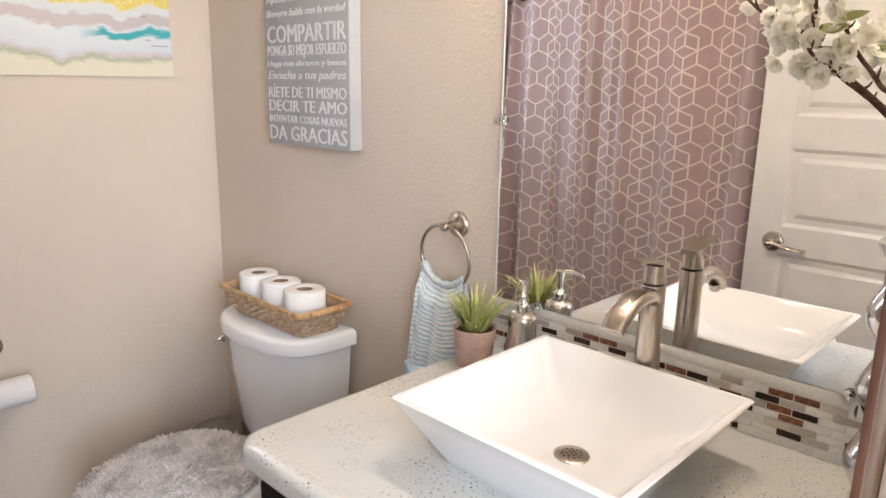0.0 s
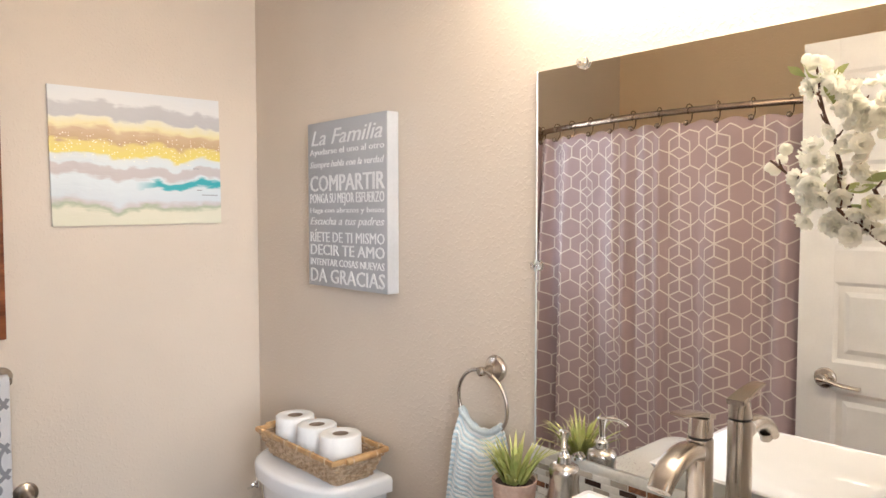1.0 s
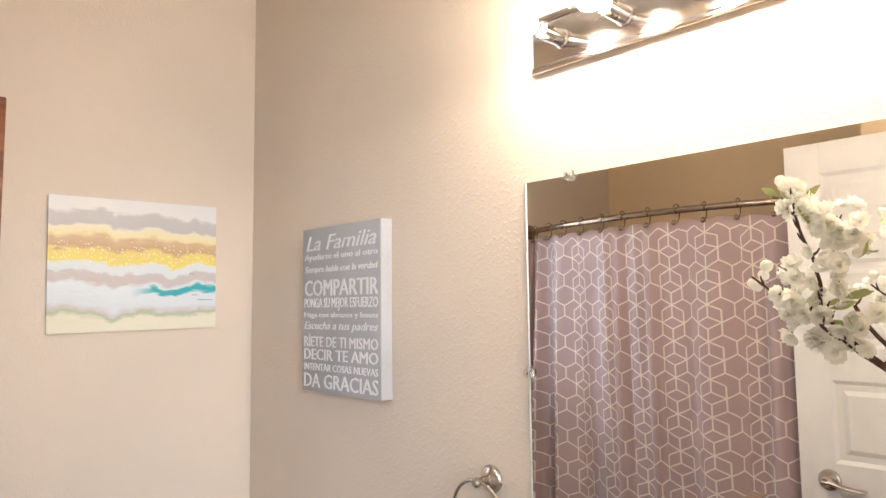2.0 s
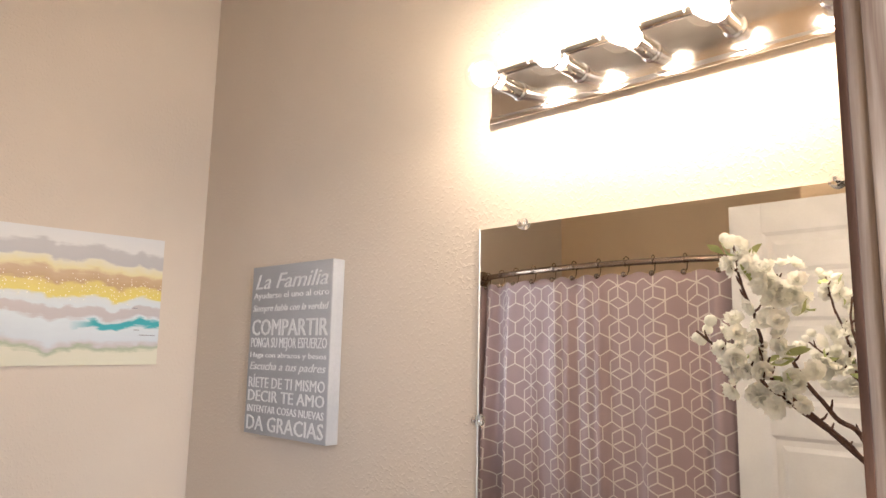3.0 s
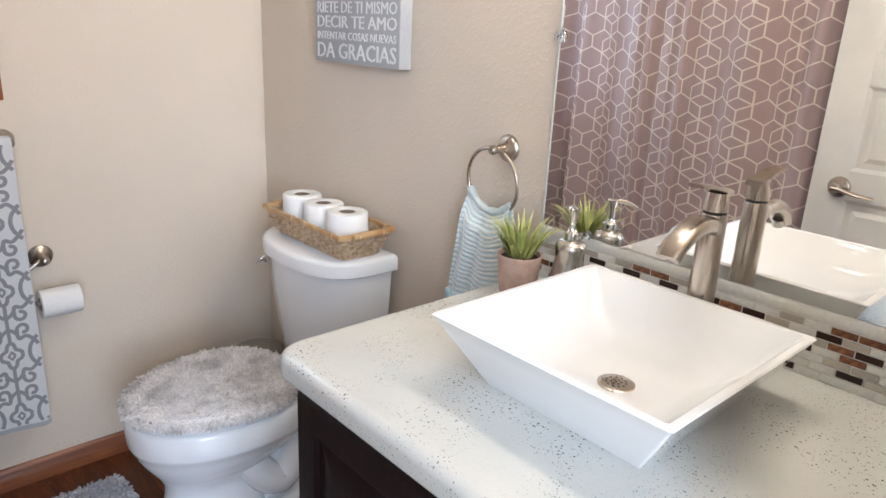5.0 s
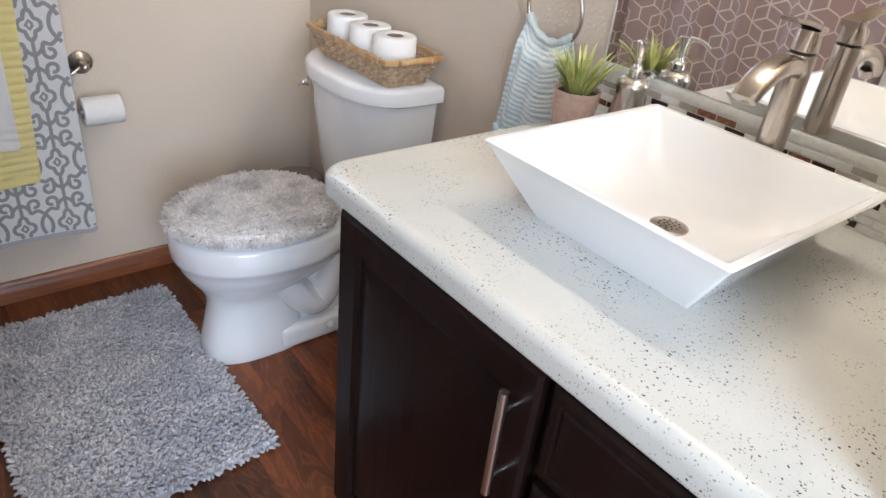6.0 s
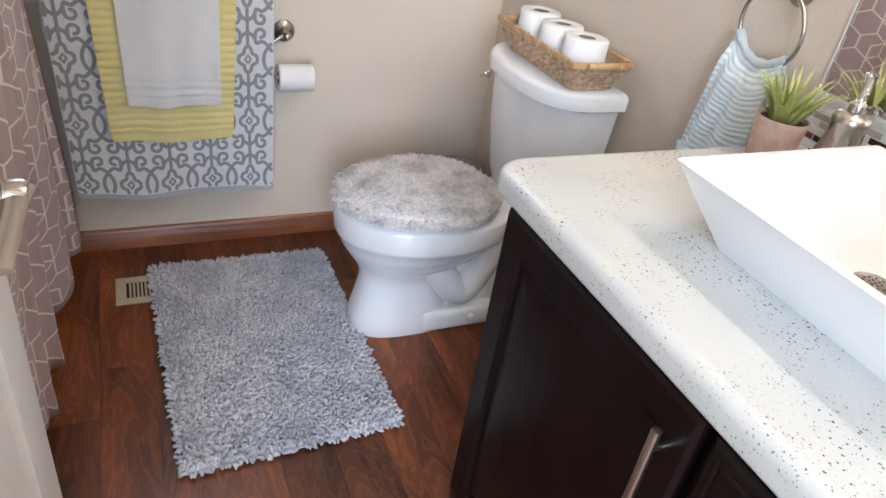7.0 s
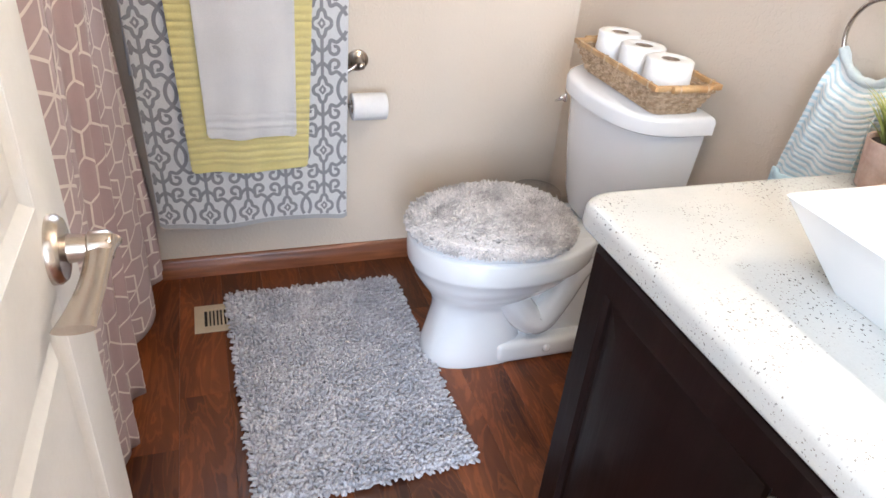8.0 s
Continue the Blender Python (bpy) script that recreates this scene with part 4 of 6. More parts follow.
# ---- backsplash of small glass mosaic tiles ----
def backsplash():
    b = thing("backsplash", "mosaic backsplash of white, taupe and brown glass tiles", "backsplash", (0, -1.6, CT), kind="structure")
    part("grout", abox(-0.006, -0.0005, -2.028, -1.198, CT, MZ0 - 0.001), mat("grout", (0.84, 0.83, 0.79), 0.8, bump=0.2, bump_scale=400), b, smooth=False)
    cols = [mat("tile_white", (0.80, 0.79, 0.75), 0.30, jitter=0.04), mat("tile_taupe", (0.50, 0.46, 0.40), 0.18, jitter=0.15, spec=0.4),
            mat("tile_brown", (0.15, 0.065, 0.04), 0.22, jitter=0.3, spec=0.25, second=(0.26, 0.12, 0.06), mix_scale=120), mat("tile_dark", (0.05, 0.027, 0.022), 0.22, jitter=0.2, spec=0.25)]
    L, Hh, g = 0.0368, 0.0107, 0.0021
    rnd = random.Random(8)
    meshes = {}
    def tile_mesh(length, m):
        key = (round(length, 4), m.name)
        if key not in meshes:
            bm = abox(-0.0014, 0, -length / 2, length / 2, -Hh / 2, Hh / 2, 0.0006, 1)
            meshes[key] = finish("tile", bm, m, True, 30)
        return meshes[key]
    rows = 7
    for r in range(rows):
        z = CT + 0.004 + Hh / 2 + r * (Hh + g)
        y = -1.2 - (0.0 if r % 2 == 0 else (L + g) / 2) * 1.0
        k = 0
        if r % 2:
            ob = new("tile", tile_mesh((L - g) / 2, cols[1]))
            ob.parent, ob.location = b, Vector((-0.0062, -1.2 - (L - g) / 4, z)) - ORIGIN[b.name]
        while y - L > -2.026:
            c = rnd.choices(cols, (0.42, 0.22, 0.19, 0.17))[0]
            ob = new("tile", tile_mesh(L, c))
            ob.parent, ob.location = b, Vector((-0.0062, y - L / 2, z)) - ORIGIN[b.name]
            y -= L + g
            k += 1
    part("cap", abox(-0.0078, -0.0062, -2.026, -1.2, CT + 0.004 + rows * (Hh + g) + 0.001, MZ0 - 0.002, 0.001), mat("border_white", (0.78, 0.77, 0.73), 0.5), b, "plain white border strip")


backsplash()

# ---- faucet ----
def faucet():
    x0, y0 = -0.078, -1.606
    f = thing("faucet", "tall brushed nickel vessel faucet with curved spout", "faucet", (x0, y0, CT))
    part("stem", lathe(bmesh.new(), [(0.026, 0), (0.026, 0.004), (0.0225, 0.008), (0.0215, 0.10), (0.0205, 0.18), (0.0205, 0.236), (0.0195, 0.239)], (x0, y0, CT + 0.0003), seg=32), NICKEL, f)
    bm = bmesh.new()
    pts = smooth_path([(x0 + 0.004, y0, 1.072), (x0 - 0.020, y0, 1.082), (x0 - 0.050, y0, 1.085), (x0 - 0.082, y0, 1.078), (x0 - 0.108, y0, 1.063), (x0 - 0.124, y0, 1.046)], 6)
    rings = []
    for i, p in enumerate(pts):
        t = i / (len(pts) - 1)
        d = (pts[min(i + 1, len(pts) - 1)] - pts[max(i - 1, 0)]).normalized()
        nrm = Vector((0, 1, 0)).cross(d)
        w, h = 0.0185 + 0.002 * math.sin(math.pi * t), 0.016 - 0.006 * t
        rings.append([p + Vector((0, 1, 0)) * w * (abs(math.cos(a)) ** 0.6) * (1 if math.cos(a) > 0 else -1) + nrm * h * (abs(math.sin(a)) ** 0.75) * (1 if math.sin(a) > 0 else -1) for a in [2 * math.pi * k / 24 for k in range(24)]])
    loft(bm, rings)
    sp = part("spout", bm, NICKEL, f, angle=50)
    part("aerator", lathe(bmesh.new(), [(0.0095, 0), (0.0105, 0.002), (0.0105, 0.014)], (x0 - 0.112, y0, 1.038), (0.3, 0, 1), 20), NICKEL, sp)
    # collar coloured near-black for the shade in the gap under the handle
    part("collar", lathe(bmesh.new(), [(0.0175, 0), (0.0175, 0.004)], (x0, y0, 1.099), seg=24), mat("gap_shade", (0.03, 0.03, 0.03), 0.5), f)
    bm = bmesh.new()
    loft(bm, [rrect(x0, y0, 0.0195, 0.0195, 0.0185, 1.103), rrect(x0, y0, 0.019, 0.0185, 0.017, 1.109), rrect(x0 + 0.001, y0, 0.0155, 0.0150, 0.010, 1.132)])
    h = part("handle", bm, NICKEL, f)
    bm = bmesh.new()
    for a, b, z0, z1, w in ((x0 + 0.020, x0 - 0.075, 1.131, 1.15, 0.0165),):
        rings = []
        for k in range(7):
            t = k / 6
            ww = w * (1 - 0.25 * t)
            th = 0.0045 - 0.002 * t
            x, z = a + (b - a) * t, z0 + (z1 - z0) * t + 0.003 * math.sin(math.pi * t)
            rings.append([Vector((x, y0 - ww, z - th)), Vector((x, y0 + ww, z - th)), Vector((x, y0 + ww, z + th)), Vector((x, y0 - ww, z + th))])
        loft(bm, rings)
    bmesh.ops.bevel(bm, geom=bm.edges[:], offset=0.0012, segments=2, affect="EDGES")
    part("lever", bm, NICKEL, h)


faucet()

# ---- soap dispenser ----
def soap():
    x, y = -0.068, -1.332
    s = thing("soap_dispenser", "brushed steel soap dispenser with a chrome pump", "soap dispenser", (x, y, CT))
    part("bottle", lathe(bmesh.new(), [(0.036, 0), (0.0375, 0.003), (0.0372, 0.02), (0.034, 0.050), (0.0295, 0.072), (0.0275, 0.088), (0.0295, 0.104), (0.030, 0.110), (0.027, 0.117), (0.020, 0.1215), (0.013, 0.1235)], (x, y, CT + 0.0005), seg=32), STEEL, s)
    part("collar", lathe(bmesh.new(), [(0.0135, 0), (0.0135, 0.012), (0.011, 0.014), (0.008, 0.018), (0.0075, 0.022)], (x, y, CT + 0.1243), seg=20), CHROME, s)
    p = part("pump", lathe(bmesh.new(), [(0.006, 0), (0.0065, 0.022), (0.010, 0.036), (0.0105, 0.040), (0.006, 0.043)], (x, y, CT + 0.1445), seg=20), CHROME, s)
    part("nozzle", tube(bmesh.new(), smooth_path([(x, y, CT + 0.1815), (x - 0.014, y - 0.010, CT + 0.1825), (x - 0.03, y - 0.022, CT + 0.1765), (x - 0.042, y - 0.031, CT + 0.1665)], 4), [0.0045] * 8 + [0.004] * 5, 10), CHROME, p)


soap()

# ---- potted plant ----
def plant():
    x, y = -0.114, -1.247
    p = thing("potted_plant", "small artificial grass plant in a pale terracotta pot", "potted plant", (x, y, CT))
    TERRA = mat("pale_terracotta", (0.50, 0.34, 0.27), 0.85, second=(0.56, 0.41, 0.34), mix_scale=45, bump=0.25, bump_scale=160, grain=0.06)
    part("pot", lathe(bmesh.new(), [(0.034, 0), (0.0355, 0.002), (0.044, 0.077), (0.0445, 0.0795), (0.0425, 0.0805), (0.0405, 0.079), (0.0395, 0.069), (0.001, 0.0685)], (x, y, CT + 0.0005), seg=36, cap1=False), TERRA, p)
    part("soil", lathe(bmesh.new(), [(0.0392, 0), (0.037, 0.004), (0.02, 0.007), (0.001, 0.008)], (x, y, CT + 0.0695), seg=24, cap1=False), mat("soil", (0.055, 0.035, 0.025), 0.95, bump=0.8, bump_scale=300, bump_dist=0.004), p)
    LEAF = mat("grass_blade", (0.30, 0.34, 0.085), 0.55, second=(0.46, 0.46, 0.17), mix_scale=30, jitter=0.22)
    rnd = random.Random(12)
    shapes = []
    for v in range(6):
        bm = bmesh.new()
        L, bend = 0.078 + 0.006 * v, 0.08 + 0.11 * v
        rows = []
        for k in range(7):
            t = k / 6
            w = 0.0044 * (1 - t ** 2.2) + 0.0002
            a = bend * t
            c = Vector((L * t * math.sin(a * 0.8), 0, L * t * math.cos(a * 0.8)))
            rows.append((bm.verts.new(c + Vector((0, -w, 0.0))), bm.verts.new(c + Vector((-0.0016 * (1 - t), 0, 0.0))), bm.verts.new(c + Vector((0, w, 0.0)))))
        for r0, r1 in zip(rows, rows[1:]):
            bm.faces.new((r0[0], r0[1], r1[1], r1[0]))
            bm.faces.new((r0[1], r0[2], r1[2], r1[1]))
        shapes.append(finish("blade", bm, LEAF))
    for k in range(62):
        a, r = rnd.uniform(0, 6.283), 0.024 * math.sqrt(rnd.random())
        tilt = 3 + 27 * (r / 0.024) ** 1.2 + rnd.uniform(-8, 9)
        ob = new("blade", rnd.choice(shapes))
        ob.parent = p
        m = Matrix.Translation((r * math.cos(a), r * math.sin(a), 0.073)) @ Matrix.Rotation(a, 4, "Z") @ Matrix.Rotation(radians(tilt), 4, "Y") @ Matrix.Scale(rnd.uniform(0.8, 1.12), 4)
        ob.matrix_basis = m


plant()

# ---- towel ring and hand towel ----
RY, RZ = -1.093, 1.114
ring = thing("towel_ring", "brushed nickel towel ring on the wall", "towel ring", (0, RY, RZ))
part("rosette", lathe(bmesh.new(), [(0.030, 0), (0.030, 0.003), (0.026, 0.006), (0.025, 0.010), (0.015, 0.014), (0.010, 0.018), (0.008, 0.040), (0.0105, 0.044), (0.0105, 0.052), (0.006, 0.056)], (-0.0005, RY, RZ), (-1, 0, 0), 28), NICKEL, ring)
RR = 0.073
RC = Vector((-0.047, RY + 0.004, RZ - RR + 0.003))
part("ring", tube(bmesh.new(), [RC + Vector((0.012 * (1 - math.cos(2 * math.pi * k / 48)) * 0.5, RR * math.sin(2 * math.pi * k / 48), RR * math.cos(2 * math.pi * k / 48))) for k in range(48)], 0.0042, 10, True), NICKEL, ring)


def sheet(P, nu, nv):
    verts = [P(i / nu, j / nv) for j in range(nv + 1) for i in range(nu + 1)]
    faces = [(j * (nu + 1) + i, j * (nu + 1) + i + 1, (j + 1) * (nu + 1) + i + 1, (j + 1) * (nu + 1) + i) for j in range(nv) for i in range(nu)]
    return verts, faces


def stripes(name, a, b, freq, axis=2, width=0.5):
    """Woven stripes of two colours across one axis."""
    m = mat(name, a, 0.95, grain=0.08, grain_scale=500, bump=0.4, bump_scale=700, sheen=0.3)
    N, L = m.node_tree.nodes, m.node_tree.links
    bs = N["Principled BSDF"]
    src = bs.inputs["Base Color"].links[0].from_socket
    uv = N.new("ShaderNodeUVMap")
    sep = N.new("ShaderNodeSeparateXYZ")
    L.new(uv.outputs[0], sep.inputs[0])
    wob = N.new("ShaderNodeTexNoise")
    wob.inputs["Scale"].default_value = 14
    L.new(uv.outputs[0], wob.inputs["Vector"])
    ad = N.new("ShaderNodeMath")
    ad.operation = "MULTIPLY_ADD"
    ad.inputs[1].default_value = 0.02
    L.new(wob.outputs[0], ad.inputs[0])
    L.new(sep.outputs[1], ad.inputs[2])
    s = N.new("ShaderNodeMath")
    s.operation = "MULTIPLY"
    s.inputs[1].default_value = freq * 2 * math.pi
    L.new(ad.outputs[0], s.inputs[0])
    sn = N.new("ShaderNodeMath")
    sn.operation = "SINE"
    L.new(s.outputs[0], sn.inputs[0])
    r = N.new("ShaderNodeMapRange")
    r.inputs["From Min"].default_value, r.inputs["From Max"].default_value = -0.3, 0.3
    L.new(sn.outputs[0], r.inputs["Value"])
    mx = N.new("ShaderNodeMix")
    mx.data_type = "RGBA"
    mx.inputs["B"].default_value = (*b, 1)
    L.new(r.outputs[0], mx.inputs["Factor"])
    L.new(src, mx.inputs["A"])
    L.new(mx.outputs["Result"], bs.inputs["Base Color"])
    return m


def uv_sheet(ob, nu, nv):
    me = ob.data
    lay = me.uv_layers.new(name="weave")
    for lp in me.loops:
        i, j = lp.vertex_index % (nu + 1), lp.vertex_index // (nu + 1)
        lay.data[lp.index].uv = (i / nu, j / nv)


def hand_towel():
    h = thing("hand_towel", "aqua and white striped hand towel hanging through the ring", "towel", (-0.05, RY + 0.02, 0.97))
    AQUA = stripes("aqua_stripe", (0.56, 0.73, 0.79), (0.83, 0.86, 0.85), 27)
    zt, zb = RC.z - RR + 0.006, 0.70
    for side, dx, drop in ((0, -0.020, 1.0), (1, 0.014, 0.93)):
        def P(u, v):
            w = 0.062 + 0.014 * min(1, v * 1.5)
            c = RC.y + 0.006 + 0.022 * v
            y = c + (0.5 - u) * 2 * w
            arch = RR - math.sqrt(max(RR * RR - min((y - RC.y) ** 2, RR * RR * 0.8), 0))
            ph = 2 * math.pi * (2.3 * u + 0.2 * math.sin(4 * u))
            x = RC.x + 0.010 + dx * min(1, v * 6) + (0.0045 + 0.0035 * v) * math.sin(ph + 0.8 * v) * min(1, 0.3 + v * 5) - (0.010 * v if side == 0 else 0)
            z = zt + arch * (1 - v) ** 1.5 + (zb - zt) * v * drop + 0.004 * math.sin(30 * v + 7 * u) * 0.3
            return Vector((x, y, z))
        nu, nv = 60, 110
        v, f = sheet(P, nu, nv)
        # raised weft ridges
        v = [p + Vector((-0.0009 * math.sin(2 * math.pi * 27 * (i // (nu + 1)) / nv + 1.5), 0, 0)) for i, p in enumerate(v)]
        ob = mesh_part("front_fold" if side == 0 else "back_fold", v, f, AQUA, h)
        uv_sheet(ob, nu, nv)
        so = ob.modifiers.new("thickness", "SOLIDIFY")
        so.thickness, so.offset = 0.004, 0
    # roll of cloth over the ring
    bm = bmesh.new()
    pts = []
    for k in range(15):
        u = k / 14
        y = RC.y + 0.006 + (0.5 - u) * 2 * 0.062
        arch = RR - math.sqrt(max(RR * RR - min((y - RC.y) ** 2, RR * RR * 0.8), 0))
        pts.append((RC.x + 0.008, y, zt + arch + 0.002))
    tube(bm, pts, [0.0085 + 0.0015 * math.sin(k * 1.7) for k in range(15)], 14)
    part("over_ring_fold", bm, mat("aqua_terry", (0.72, 0.80, 0.81), 0.95, bump=0.6, bump_scale=500), h)
    def B(u, v):
        p = Vector((RC.x - 0.0245 + 0.007 * math.sin(2 * math.pi * (2.3 * u + 0.2 * math.sin(4 * u)) + 0.8), RC.y + 0.024 + (0.5 - u) * 2 * 0.077, 0.775 - 0.06 * v))
        return p
    v, f = sheet(B, 60, 4)
    ob = mesh_part("hem_band", v, f, mat("aqua_band", (0.55, 0.72, 0.79), 0.9, grain=0.05, grain_scale=500), h, "plain aqua hem band")
    so = ob.modifiers.new("thickness", "SOLIDIFY")
    so.thickness, so.offset = 0.006, 0


hand_towel()

# ---- basket with spare rolls on the tank ----
BZ = 0.7785


def basket():
    b = thing("wicker_basket", "woven seagrass basket with bamboo rim and handles on the toilet tank", "basket", (-0.112, -0.53, BZ))
    WICK = mat("seagrass", (0.66, 0.49, 0.32), 0.8, second=(0.44, 0.29, 0.165), mix_scale=70, mix_lo=0.4, mix_hi=0.62, grain=0.25, grain_scale=500, bump=0.5, bump_scale=400)
    BAMB = mat("bamboo", (0.56, 0.35, 0.16), 0.45, second=(0.46, 0.26, 0.11), mix_scale=25, grain=0.12, grain_scale=200)
    cx, cy = -0.112, -0.545
    top, h = 0.068, 0.068
    def side(t, off=0.0):
        hx = 0.058 + 0.026 * t
        hy = 0.166 + 0.026 * t
        return hx + off, hy + off
    rows = 9
    def loop_pts(hx, hy, z, phase, n=168, amp=0.0028):
        base = rrect(cx, cy, hx, hy, 0.018, z, 6)
        ln = [0]
        m = len(base)
        for i in range(m):
            ln.append(ln[-1] + (base[(i + 1) % m] - base[i]).length)
        out = []
        for k in range(n):
            s = ln[-1] * k / n
            i = max(j for j in range(m) if ln[j] <= s)
            t = (s - ln[i]) / max(ln[i + 1] - ln[i], 1e-6)
            p = base[i].lerp(base[(i + 1) % m], t)
            out_dir = Vector((p.x - cx, (p.y - cy) * 0.4, 0)).normalized()
            out.append(p + out_dir * amp * math.cos(math.pi * k / 3 + phase) + Vector((0, 0, 0.0007 * math.sin(k * 1.3 + z * 900))))
        return out
    for r in range(rows):
        t = (r + 0.5) / rows
        hx, hy = side(t)
        part("weave_row", tube(bmesh.new(), loop_pts(hx, hy, BZ + 0.004 + h * t * 0.94, math.pi * (r % 2)), 0.0039, 6, True), WICK, b)
    bm = bmesh.new()
    loft(bm, [rrect(cx, cy, 0.056, 0.164, 0.018, BZ), rrect(cx, cy, 0.056, 0.164, 0.018, BZ + 0.004)])
    part("bottom", bm, WICK, b)
    # rim of flat bamboo strips
    hx, hy = side(1.0)
    for x0, x1, y0, y1 in ((-hx - 0.004, -hx + 0.005, -hy - 0.002, hy + 0.002), (hx - 0.005, hx + 0.004, -hy - 0.002, hy + 0.002), (-hx, hx, -hy - 0.004, -hy + 0.005), (-hx, hx, hy - 0.005, hy + 0.004)):
        rim = part("rim", abox(cx + x0, cx + x1, cy + y0, cy + y1, BZ + h - 0.004, BZ + h + 0.009, 0.003), BAMB, b)
        if abs(y1 - y0) > 0.1:
            for k in range(6):
                yy = cy + y0 + (y1 - y0) * (k + 0.5) / 6
                part("lashing", abox(cx + x0 - 0.0012, cx + x1 + 0.0012, yy - 0.003, yy + 0.003, BZ + h - 0.0055, BZ + h + 0.0103, 0.001), WICK, rim)
    for s in (-1, 1):
        y = cy + s * (hy + 0.010)
        hd = part("handle", lathe(bmesh.new(), [(0.0075, 0), (0.0088, 0.002), (0.0085, 0.045), (0.0095, 0.048), (0.0085, 0.051), (0.0088, 0.096), (0.0075, 0.098)], (cx - 0.049, y, BZ + h + 0.003), (1, 0, 0), 16), BAMB, b, "bamboo handle")
        for dx in (-0.036, 0.036):
            part("tie", lathe(bmesh.new(), [(0.0095, 0), (0.0095, 0.005)], (cx + dx, y, BZ + h + 0.003), (1, 0, 0), 12), WICK, hd)


basket()
CARD = mat("cardboard_core", (0.30, 0.22, 0.16), 0.9)


def paper_roll(x, y, z0, h=0.105, r=0.0545):
    p = thing("toilet_roll", "spare roll of white toilet paper in the basket", "toilet roll", (x, y, z0), "rolls in the basket")
    part("paper", lathe(bmesh.new(), [(0.0215, h - 0.03), (0.0215, h - 0.001), (0.0225, h), (r * 0.7, h + 0.0008), (r - 0.004, h), (r - 0.001, h - 0.003), (r, h * 0.5), (r - 0.001, 0.002), (r - 0.004, 0), (0.0215, 0), (0.0215, h - 0.03)], (x, y, z0), seg=48, cap0=False, cap1=False), WHITE, p, angle=50)
    part("core", lathe(bmesh.new(), [(0.0212, 0.001), (0.0212, h - 0.0015), (0.0200, h - 0.0015), (0.0200, 0.001)], (x, y, z0), seg=32, cap0=False, cap1=False), CARD, p, "brown cardboard core")
    return p


r0 = paper_roll(-0.116, -0.428, BZ + 0.0075)
copy_thing(r0, pose(-0.115, -0.540, BZ + 0.0055, 0, 1.0, 70))
copy_thing(r0, pose(-0.114, -0.651, BZ + 0.0062, 0.6, 0, 160))

# ---- paper holder on the end wall ----
th = thing("paper_holder", "brushed nickel toilet paper holder on the end wall", "paper holder", (-0.70, 0, 0.66))
part("rosette", lathe(bmesh.new(), [(0.032, 0), (0.032, 0.003), (0.027, 0.007), (0.014, 0.012), (0.009, 0.018), (0.008, 0.05), (0.012, 0.054), (0.010, 0.062), (0.005, 0.066)], (-0.700, -0.0005, 0.695), (0, -1, 0), 26), NICKEL, th)
part("arm", tube(bmesh.new(), smooth_path([(-0.700, -0.03, 0.694), (-0.715, -0.033, 0.686), (-0.745, -0.034, 0.661), (-0.755, -0.036, 0.616), (-0.752, -0.06, 0.592), (-0.737, -0.082, 0.586), (-0.72, -0.085, 0.586), (-0.64, -0.085, 0.586)], 6), 0.0055, 10), NICKEL, th)
tr = thing("toilet_roll", "white toilet paper roll on the wall holder", "toilet roll", (-0.685, -0.085, 0.588))
part("paper", lathe(bmesh.new(), [(0.020, 0.03), (0.020, 0.001), (0.022, 0), (0.036, 0), (0.039, 0.002), (0.0395, 0.05), (0.039, 0.1), (0.036, 0.102), (0.020, 0.102), (0.020, 0.03)], (-0.733, -0.085, 0.584), (1, 0, 0), 36, False, False), WHITE, tr, angle=50)
part("core", lathe(bmesh.new(), [(0.0197, 0.001), (0.0197, 0.1005), (0.0185, 0.1005), (0.0185, 0.001)], (-0.733, -0.085, 0.584), (1, 0, 0), 24, False, False), CARD, tr)

# ---- towel bar and towels ----
TBZ, TBY = 1.024, -0.062
tb = thing("towel_bar", "brushed nickel towel bar under the window", "towel bar", (-1.02, 0, TBZ))
part("bar", tube(bmesh.new(), [(-0.747, TBY, TBZ), (-1.36, TBY, TBZ)], 0.008, 14), NICKEL, tb)
for x in (-0.747, -1.355):
    part("mount", lathe(bmesh.new(), [(0.026, 0), (0.026, 0.003), (0.022, 0.008), (0.013, 0.012), (0.010, 0.018), (0.010, 0.05), (0.0125, 0.054), (0.0125, 0.070), (0.006, 0.075)], (x, -0.0005, TBZ), (0, -1, 0), 24), NICKEL, tb)


